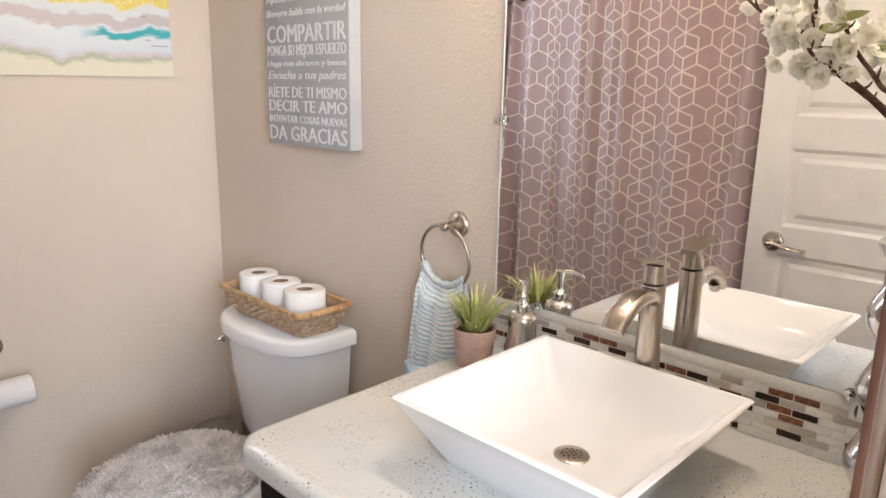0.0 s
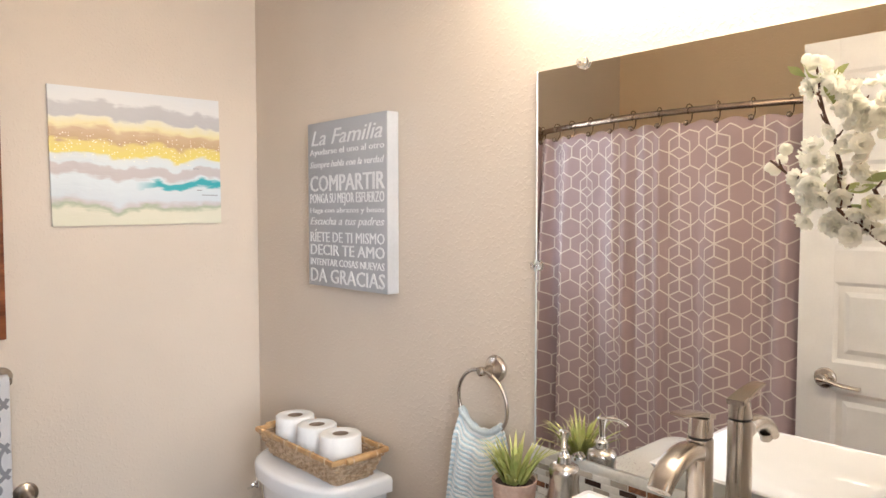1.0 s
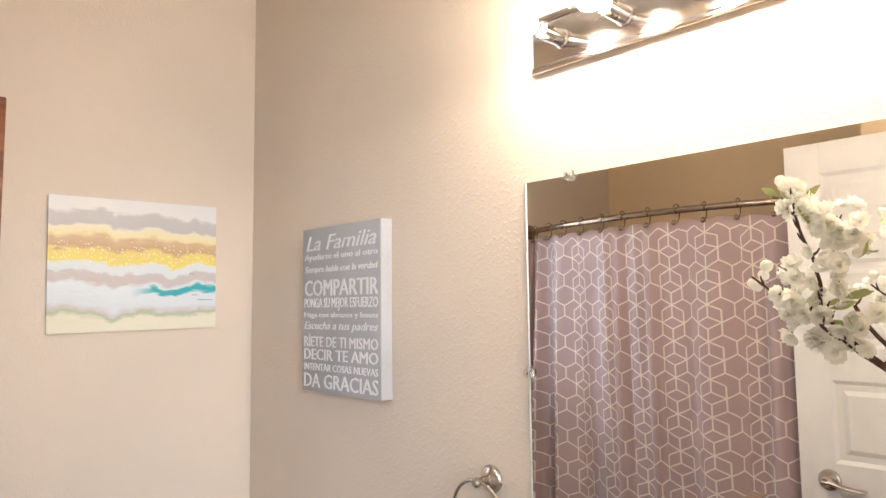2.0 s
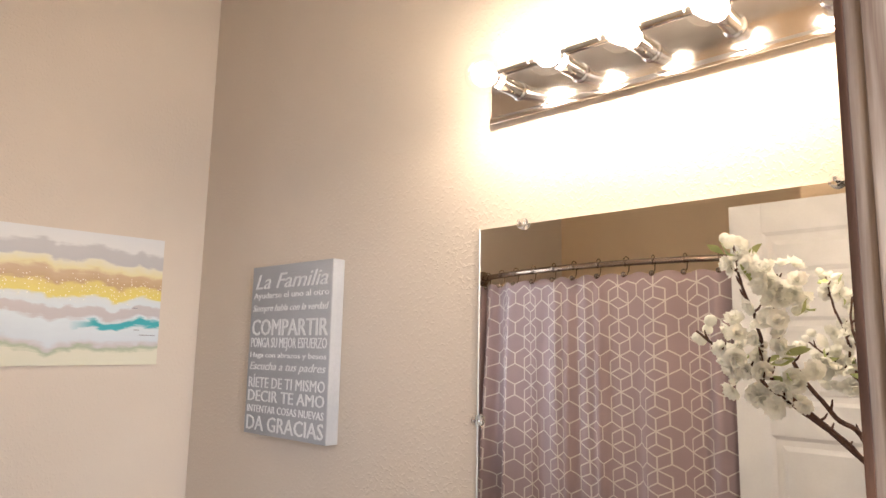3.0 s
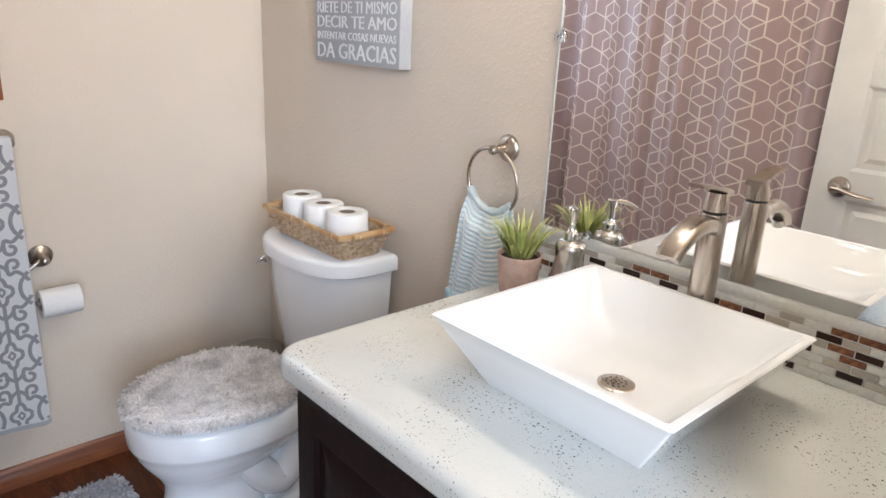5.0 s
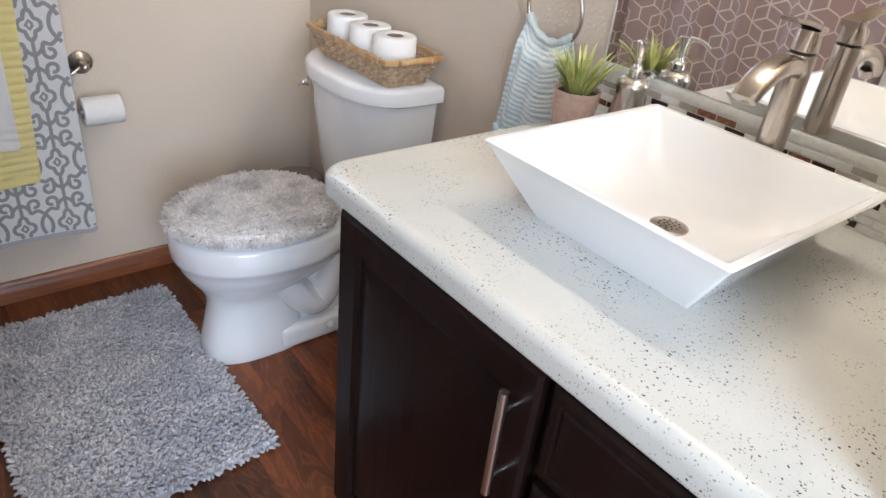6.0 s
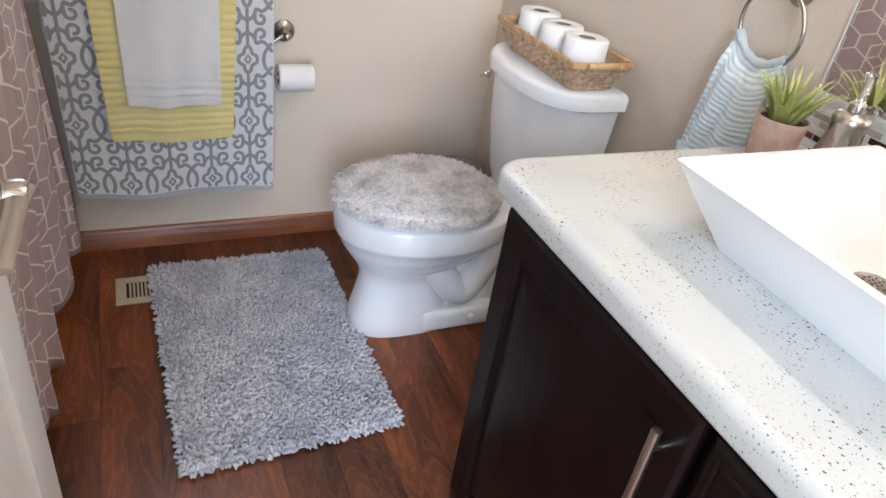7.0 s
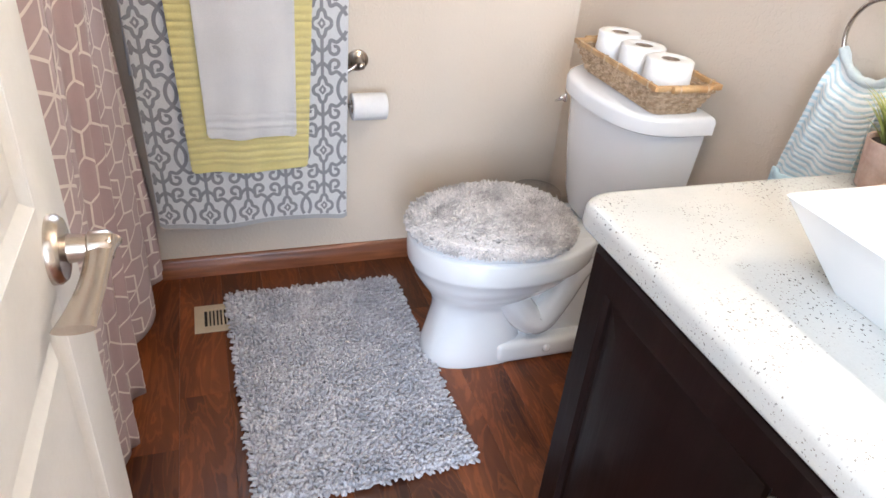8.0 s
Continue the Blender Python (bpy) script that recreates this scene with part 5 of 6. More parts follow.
def hanging(name, label, x0, x1, x2, x3, zb, layer, material, thick, ripple, ribs=0, seed=0, back=0.35, bands=False):
    """A towel over the bar: x0..x1 at the bar, x2..x3 at its lower edge zb; layer sets how far it stands off."""
    t = thing(name, label, "towel", ((x0 + x1) / 2, TBY, TBZ))
    r = 0.010 + layer
    front = TBZ - zb
    arc = math.pi * r
    total = back + arc + front
    def P(u, v):
        s = v * total
        if s < back:
            y, z, f = TBY + r, TBZ - back + s, 0
        elif s < back + arc:
            a = (s - back) / r
            y, z, f = TBY + r * math.cos(a), TBZ + r * math.sin(a), 0
        else:
            f = (s - back - arc) / front
            y, z = TBY - r - 0.012 * f, TBZ - (s - back - arc)
        xa, xb = x0 + (x2 - x0) * f, x1 + (x3 - x1) * f
        x = xa + (xb - xa) * u
        y -= ripple * f * (0.5 + 0.5 * math.sin(2 * math.pi * (1.15 * u + 0.1) + seed)) + 0.003 * f * math.sin(17 * u + seed)
        z += 0.016 * ripple / 0.012 * f ** 6 * math.sin(2.6 * math.pi * u + seed) * 0.6
        edge = min(u, 1 - u)
        z -= 0.0 if f < 0.97 else -0.010 * max(0, 1 - edge / 0.04) ** 2
        if ribs:
            y -= 0.0055 * abs(math.sin(math.pi * ribs * v)) ** 0.7 * (1 if 0 < f < 0.955 else 0.1)
        if bands and 0.86 < f < 0.955:
            y += 0.002 - 0.0028 * abs(math.sin(math.pi * 2 * (f - 0.86) / 0.095)) ** 3
        return Vector((x, y, z))
    nu, nv = 50, 230 if ribs or bands else 90
    v, f = sheet(P, nu, nv)
    ob = mesh_part("cloth", v, f, material, t)
    uv_sheet(ob, nu, nv)
    so = ob.modifiers.new("thickness", "SOLIDIFY")
    so.thickness, so.offset = thick, 0
    bv = ob.modifiers.new("soft_edge", "BEVEL")
    bv.width, bv.segments, bv.limit_method, bv.angle_limit = thick * 0.42, 2, "ANGLE", radians(60)
    f0 = (back + arc) / total
    return t, (lambda u, f: P(u, f0 + (1 - f0) * f)), front


TERRY_G = mat("grey_white_terry", (0.80, 0.80, 0.80), 0.95, grain=0.08, grain_scale=600, bump=0.6, bump_scale=600, sheen=0.3, second=(0.76, 0.76, 0.77))
SCROLL = mat("grey_scroll", (0.31, 0.31, 0.325), 0.95, grain=0.10, grain_scale=600, bump=0.5, bump_scale=600)
TERRY_Y = mat("yellow_terry", (0.84, 0.73, 0.29), 0.95, grain=0.08, grain_scale=500, bump=0.6, bump_scale=600, sheen=0.3, second=(0.80, 0.70, 0.31))
TERRY_W = mat("white_terry", (0.83, 0.82, 0.81), 0.95, grain=0.04, grain_scale=500, bump=0.6, bump_scale=600, sheen=0.3)
bt, PG, FG = hanging("bath_towel", "large grey and white scroll-patterned bath towel over the bar", -1.315, -0.742, -1.290, -0.746, 0.230, 0.004, TERRY_G, 0.008, 0.014, seed=2.2)
mt, PY, FY = hanging("bath_towel", "yellow ribbed towel hung over the patterned towel", -1.215, -0.836, -1.185, -0.865, 0.408, 0.016, TERRY_Y, 0.008, 0.008, 50, 0.6)
wt, PW, FW = hanging("hand_towel", "white hand towel hung over the yellow towel", -1.148, -0.888, -1.135, -0.896, 0.515, 0.030, TERRY_W, 0.006, 0.007, 0, 1.7, bands=True)


def scroll_print():
    """Trellis of quatrefoils, leaves and scrolls, as raised loops on the grey towel."""
    W, Hh = 0.57, FG
    cw, ch = 0.1165, 0.182
    verts, faces = [], []
    def stroke(pts, w=0.0050):
        pts = [Vector((p[0], p[1])) for p in pts]
        base = None
        for k, p in enumerate(pts):
            a, b = pts[max(k - 1, 0)], pts[min(k + 1, len(pts) - 1)]
            d = b - a
            s = Vector((-d.y, d.x)).normalized() * w
            ok = 0.004 < p.x < W - 0.004 and 0.0 < p.y < Hh - 0.014
            if not ok:
                base = None
                continue
            row = []
            for sg in (-1, 1):
                q = p + s * sg
                row.append(len(verts))
                verts.append(PG(min(max(q.x / W, 0), 1), min(max(q.y / Hh, 0), 1)) + Vector((0, -0.0052, 0)))
            if base:
                faces.append((base[0], base[1], row[1], row[0]))
            base = row
    def arc(c, rx, ry, a0, a1, n=12):
        return [(c[0] + rx * math.cos(radians(a0 + (a1 - a0) * k / n)), c[1] + ry * math.sin(radians(a0 + (a1 - a0) * k / n))) for k in range(n + 1)]
    y0 = Hh - 0.045
    rows = int(Hh / ch) + 2
    for j in range(rows):
        for i in range(-1, 7):
            cx, cy = 0.03 + i * cw, y0 - j * ch
            # quatrefoil with a small diamond core
            q = []
            for k in range(33):
                a = 2 * math.pi * k / 32
                r = 0.0205 + 0.0135 * abs(math.cos(2 * a)) ** 1.6
                q.append((cx + r * 0.80 * math.cos(a), cy + r * 1.10 * math.sin(a)))
            stroke(q)
            stroke([(cx + 0.008 * math.cos(a), cy + 0.011 * math.sin(a)) for a in [math.pi / 2 * k for k in range(5)]], 0.0042)
            lx = cx + cw / 2
            # leaf
            stroke(arc((lx + 0.020, cy), 0.034, 0.042, 122, 238))
            stroke(arc((lx - 0.020, cy), 0.034, 0.042, -58, 58))
            sy = cy - ch / 2
            for s in (-1, 1):
                for t in (-1, 1):
                    # bracket from the leaf's tip out to the stem
                    stroke(smooth_path([(lx, cy + t * 0.036, 0), (lx + s * 0.017, cy + t * 0.050, 0), (lx + s * 0.034, cy + t * 0.045, 0), (lx + s * 0.040, cy + t * 0.062, 0), (lx + s * 0.0583, cy + t * 0.076, 0)], 5))
                    # scroll curling in towards the cross
                    ox, oy = lx + s * 0.0225, sy + t * 0.0205
                    sp = []
                    for k in range(18):
                        a, r = math.pi * (1.62 * k / 17), 0.0150 - 0.0065 * k / 17
                        sp.append((ox + s * r * math.cos(a), oy - t * r * math.sin(a)))
                    stroke([(lx + s * 0.046, sy + t * 0.030), (lx + s * 0.036, sy + t * 0.026)] + sp, 0.0048)
            stroke([(cx, cy + 0.031), (cx, cy + ch - 0.031)], 0.0046)
    mesh_part("scroll_pattern", verts, faces, SCROLL, bt, "dark grey woven scroll pattern")
    # plain grey hem
    v, f = sheet(lambda u, w: PG(u, 1 - 0.014 / FG + 0.014 / FG * w) + Vector((0, -0.0050, 0)), 50, 2)
    mesh_part("hem", v, f, mat("grey_hem", (0.46, 0.46, 0.47), 0.95, bump=0.5, bump_scale=600), bt, "grey hem")


scroll_print()
for k, (a, b) in enumerate(((0.862, 0.872), (0.925, 0.932))):
    v, f = sheet(lambda u, w: PW(u, a + (b - a) * w) + Vector((0, -0.0048, 0)), 30, 2)
    mesh_part("woven_band", v, f, TERRY_W, wt, "flat woven band")

# ---- floor register ----
vt = thing("floor_vent", "beige metal floor register partly under the rug", "floor vent", (-1.13, -0.2, 0))
VENT = mat("vent_beige", (0.52, 0.43, 0.30), 0.4, grain=0.04, bump=0.1, bump_scale=200)
fr = bmesh.new()
for a in ((-1.224, -1.196, -0.307, -0.178), (-0.98, -0.95, -0.307, -0.178), (-1.196, -0.98, -0.204, -0.178), (-1.196, -0.98, -0.307, -0.281)):
    box(fr, *a, 0.0, 0.0048, 0.0015)
part("frame", fr, VENT, vt)
# no duct below: its shade is painted as a near-black sheet under the slats
part("well", abox(-1.196, -0.98, -0.281, -0.204, -0.0008, 0.0004), mat("vent_shade", (0.02, 0.017, 0.015), 0.8), vt, "dark sheet standing for the shaded opening", smooth=False)
for k in range(20):
    x = -1.188 + 0.0104 * k
    part("slat", abox(x, x + 0.0058, -0.2805, -0.2045, 0.0006, 0.0040, 0.0008, 1), VENT, vt)

# ---- steel bin behind the toilet ----
bn = thing("waste_bin", "small round brushed steel bin behind the toilet", "bin", (-0.115, -0.125, 0))
part("body", lathe(bmesh.new(), [(0.078, 0), (0.08, 0.003), (0.083, 0.265)], (-0.115, -0.128, 0.001), seg=40), NICKEL, bn)
part("lid", lathe(bmesh.new(), [(0.0855, 0), (0.0865, 0.012), (0.083, 0.022), (0.05, 0.030), (0.001, 0.032)], (-0.115, -0.128, 0.2665), seg=40, cap1=False), mat("bin_lid", (0.50, 0.48, 0.46), 0.25, 1.0), bn, "grey metal lid")

# ---- lettered canvas ----
SY0, SY1, SZ0, SZ1 = -0.382, -0.752, 1.252, 1.715


def lettered_canvas():
    s = thing("lettered_canvas", "grey box canvas with white Spanish lettering", "wall sign", (-0.02, (SY0 + SY1) / 2, (SZ0 + SZ1) / 2))
    GREY = mat("grey_canvas", (0.42, 0.425, 0.435), 0.75, grain=0.05, grain_scale=500, bump=0.2, bump_scale=700)
    part("canvas", abox(-0.038, -0.001, SY1, SY0, SZ0, SZ1, 0.0015), GREY, s)
    EDGE = mat("canvas_side", (0.47, 0.48, 0.495), 0.7, grain=0.03, bump=0.2, bump_scale=700)
    part("side_wrap", abox(-0.0365, -0.0015, SY1 - 0.0012, SY1 - 0.0001, SZ0 + 0.001, SZ1 - 0.001), EDGE, s, "pale canvas side", smooth=False)
    part("side_wrap", abox(-0.0365, -0.0015, SY0 + 0.0001, SY0 + 0.0012, SZ0 + 0.001, SZ1 - 0.001), EDGE, s, "pale canvas side", smooth=False)
    LETTER = mat("letter_white", (0.76, 0.76, 0.75), 0.7, grain=0.04, grain_scale=200)
    W, H = SY0 - SY1, SZ1 - SZ0
    lines = [("La Familia", 0.095, 0.090, 0.05, 0.95, 0.32), ("Ayudarse el uno al otro", 0.185, 0.048, 0.03, 0.97, 0), ("Siempre habla con la verdad", 0.262, 0.052, 0.03, 0.97, 0.30),
             ("COMPARTIR", 0.372, 0.098, 0.03, 0.97, 0), ("PONGA SU MEJOR ESFUERZO", 0.472, 0.078, 0.03, 0.97, 0), ("Haga con abrazos y besos", 0.540, 0.040, 0.03, 0.97, 0),
             ("Escucha a tus padres", 0.608, 0.060, 0.03, 0.97, 0.30), ("R\u00cdETE DE TI MISMO", 0.690, 0.078, 0.03, 0.97, 0), ("DECIR TE AMO", 0.776, 0.066, 0.03, 0.97, 0),
             ("INTENTAR COSAS NUEVAS", 0.852, 0.042, 0.03, 0.97, 0), ("DA GRACIAS", 0.934, 0.085, 0.03, 0.97, 0)]
    turn = Matrix(((0, 0, -1, 0), (-1, 0, 0, 0), (0, 1, 0, 0), (0, 0, 0, 1)))
    at = ORIGIN[s.name]
    for text, mid, hgt, l, r, shear in lines:
        cu = bpy.data.curves.new("letters", "FONT")
        cu.body, cu.size, cu.shear, cu.resolution_u = text, 0.05, shear, 2
        cu.extrude = 0.0004
        bold = 0.0028 if text == "COMPARTIR" else 0.0016 if text in ("COMPARTIR", "DECIR TE AMO", "DA GRACIAS") else 0.0006
        tmp = new("letters", cu)
        deps = bpy.context.evaluated_depsgraph_get()
        me = bpy.data.meshes.new_from_object(tmp.evaluated_get(deps))
        bpy.data.objects.remove(tmp)
        co = [v.co.copy() for v in me.vertices]
        xs, ys = [p.x for p in co], [p.y for p in co]
        sx = (r - l) * W / (max(xs) - min(xs))
        sy = hgt * H / (max(ys) - min(ys))
        ox, oy = min(xs), (max(ys) + min(ys)) / 2
        # one object a letter: join faces into islands, then islands that overlap along the line
        root = list(range(len(co)))
        def find(a):
            while root[a] != a:
                root[a] = root[root[a]]
                a = root[a]
            return a
        for p in me.polygons:
            for q in p.vertices[1:]:
                root[find(p.vertices[0])] = find(q)
        span = {}
        for k, p in enumerate(co):
            g, x = find(k), p.x - shear * p.y
            a, b = span.get(g, (x, x))
            span[g] = (min(a, x), max(b, x))
        groups = []
        for g, (a, b) in sorted(span.items(), key=lambda e: e[1]):
            if groups and a < groups[-1][1] - 0.25 * (b - a):
                groups[-1][2].add(g)
                groups[-1][1] = max(groups[-1][1], b)
            else:
                groups.append([a, b, {g}])
        for a, b, keys in groups:
            idx = [k for k in range(len(co)) if find(k) in keys]
            new_at = {k: n for n, k in enumerate(idx)}
            vs = []
            for k in idx:
                p = Vector(((co[k].x - ox) * sx + l * W, (co[k].y - oy) * sy, co[k].z))
                vs.append(turn @ p + Vector((-0.0386, SY0, SZ1 - mid * H)) - at)
            fs = [tuple(new_at[q] for q in p.vertices) for p in me.polygons if p.vertices[0] in new_at]
            # heavier strokes: the same outline again a hair to the side, just behind
            fs += [tuple(q + len(vs) for q in p) for p in fs]
            vs += [p + Vector((0.0001, -bold, 0)) for p in vs]
            lm = bpy.data.meshes.new("letter")
            lm.from_pydata(vs, [], fs)
            lm.materials.append(LETTER)
            new("letter", lm).parent = s
        bpy.data.meshes.remove(me)


lettered_canvas()

# ---- abstract painting ----
AX0, AX1, AZ0, AZ1 = -0.621, -0.1325, 1.429, 1.814


def painting():
    m = bpy.data.materials.new("abstract_paint")
    m.use_nodes = True
    N, L = m.node_tree.nodes, m.node_tree.links
    b = N["Principled BSDF"]
    b.inputs["Roughness"].default_value = 0.4
    tc = N.new("ShaderNodeTexCoord")
    sep = N.new("ShaderNodeSeparateXYZ")
    L.new(tc.outputs["Generated"], sep.inputs[0])

    def math_node(op, a, bb, c=None):
        n = N.new("ShaderNodeMath")
        n.operation = op
        for k, v in enumerate((a, bb, c)):
            if v is None:
                continue
            if isinstance(v, (int, float)):
                n.inputs[k].default_value = v
            else:
                L.new(v, n.inputs[k])
        return n.outputs[0]

    def tex(sx, sz, detail=3.0, dist=0.0):
        mp = N.new("ShaderNodeMapping")
        mp.inputs["Scale"].default_value = (sx, 1, sz)
        L.new(tc.outputs["Generated"], mp.inputs[0])
        t = N.new("ShaderNodeTexNoise")
        t.inputs["Scale"].default_value, t.inputs["Detail"].default_value, t.inputs["Distortion"].default_value = 1.0, detail, dist
        L.new(mp.outputs[0], t.inputs["Vector"])
        return t.outputs[0]

    wave = tex(4.5, 1.2, 2.0, 0.3)
    fine = tex(10, 26, 4.0, 0.6)
    z = math_node("MULTIPLY_ADD", wave, 0.20, sep.outputs[2])
    z = math_node("MULTIPLY_ADD", fine, 0.075, z)
    z = math_node("ADD", z, -0.1375)
    ramp = N.new("ShaderNodeValToRGB")
    el = ramp.color_ramp.elements
    stops = [(0.0, (0.72, 0.70, 0.54)), (0.11, (0.74, 0.71, 0.57)), (0.145, (0.42, 0.48, 0.33)), (0.17, (0.60, 0.56, 0.55)), (0.21, (0.66, 0.71, 0.74)), (0.36, (0.72, 0.78, 0.80)), (0.385, (0.56, 0.51, 0.50)), (0.445, (0.58, 0.53, 0.52)),
             (0.46, (0.70, 0.75, 0.76)), (0.51, (0.72, 0.75, 0.73)), (0.53, (0.78, 0.66, 0.16)), (0.60, (0.75, 0.62, 0.20)), (0.625, (0.56, 0.37, 0.20)), (0.69, (0.62, 0.44, 0.26)), (0.72, (0.78, 0.70, 0.38)), (0.765, (0.78, 0.74, 0.58)), (0.785, (0.52, 0.50, 0.49)), (0.87, (0.55, 0.53, 0.52)), (0.895, (0.76, 0.75, 0.72)), (1.0, (0.74, 0.74, 0.73))]
    while len(el) < len(stops):
        el.new(0.5)
    for e, (p, c) in zip(el, stops):
        e.position, e.color = p, (*c, 1)
    L.new(z, ramp.inputs[0])
    # turquoise dash
    t1 = math_node("ADD", z, -0.325)
    t1 = math_node("ABSOLUTE", t1, 0)
    mz = N.new("ShaderNodeMapRange")
    mz.inputs["From Min"].default_value, mz.inputs["From Max"].default_value, mz.inputs["To Min"].default_value, mz.inputs["To Max"].default_value = 0.018, 0.036, 1, 0
    L.new(t1, mz.inputs["Value"])
    mxx = N.new("ShaderNodeMapRange")
    mxx.inputs["From Min"].default_value, mxx.inputs["From Max"].default_value = 0.46, 0.60
    L.new(sep.outputs[0], mxx.inputs["Value"])
    tq = math_node("MULTIPLY", mz.outputs[0], mxx.outputs[0])
    mix1 = N.new("ShaderNodeMix")
    mix1.data_type = "RGBA"
    mix1.inputs["B"].default_value = (0.05, 0.42, 0.46, 1)
    L.new(tq, mix1.inputs["Factor"])
    L.new(ramp.outputs[0], mix1.inputs["A"])
    # gold glitter
    vo = N.new("ShaderNodeTexVoronoi")
    vo.inputs["Scale"].default_value = 70
    L.new(tc.outputs["Generated"], vo.inputs["Vector"])
    dots = N.new("ShaderNodeMapRange")
    dots.inputs["From Min"].default_value, dots.inputs["From Max"].default_value, dots.inputs["To Min"].default_value, dots.inputs["To Max"].default_value = 0.20, 0.30, 1, 0
    L.new(vo.outputs["Distance"], dots.inputs["Value"])
    g = math_node("ADD", z, -0.585)
    g = math_node("ABSOLUTE", g, 0)
    gm = N.new("ShaderNodeMapRange")
    gm.inputs["From Min"].default_value, gm.inputs["From Max"].default_value, gm.inputs["To Min"].default_value, gm.inputs["To Max"].default_value = 0.0, 0.11, 0.75, 0
    L.new(g, gm.inputs["Value"])
    sc = N.new("ShaderNodeSeparateColor")
    L.new(vo.outputs["Color"], sc.inputs[0])
    pick = math_node("LESS_THAN", sc.outputs[0], gm.outputs[0])
    gl = math_node("MULTIPLY", dots.outputs[0], pick)
    mix2 = N.new("ShaderNodeMix")
    mix2.data_type = "RGBA"
    mix2.inputs["B"].default_value = (1.0, 0.95, 0.78, 1)
    L.new(gl, mix2.inputs["Factor"])
    L.new(mix1.outputs["Result"], mix2.inputs["A"])
    L.new(mix2.outputs["Result"], b.inputs["Base Color"])
    L.new(math_node("MULTIPLY", gl, 0.3), b.inputs["Metallic"])
    bp = N.new("ShaderNodeBump")
    bp.inputs["Strength"].default_value, bp.inputs["Distance"].default_value = 0.3, 0.004
    L.new(fine, bp.inputs["Height"])
    L.new(bp.outputs[0], b.inputs["Normal"])
    p = thing("abstract_painting", "unframed abstract painting in grey, yellow, white and turquoise bands", "painting", ((AX0 + AX1) / 2, -0.008, 1.62))
    bm = bmesh.new()
    n = 10
    q = [Vector((-0.624, 0, 1.810)), Vector((-0.137, 0, 1.817)), Vector((-0.133, 0, 1.429)), Vector((-0.618, 0, 1.422))]
    ring = []
    for a, c in zip(q, q[1:] + q[:1]):
        for k in range(n):
            v = a.lerp(c, k / n)
            ring.append(v)
    loft(bm, [[v + Vector((0, y, 0)) for v in ring] for y in (-0.002, -0.011)])
    part("canvas", bm, m, p, smooth=False)
    for x0, x1, z in ((-0.195, -0.145, 1.516), (-0.222, -0.205, 1.597), (-0.212, -0.196, 1.531)):
        part("signature", abox(x0, x1, -0.0118, -0.0112, z, z + 0.0022), SCROLL, p, "small dark painted mark", smooth=False)


painting()

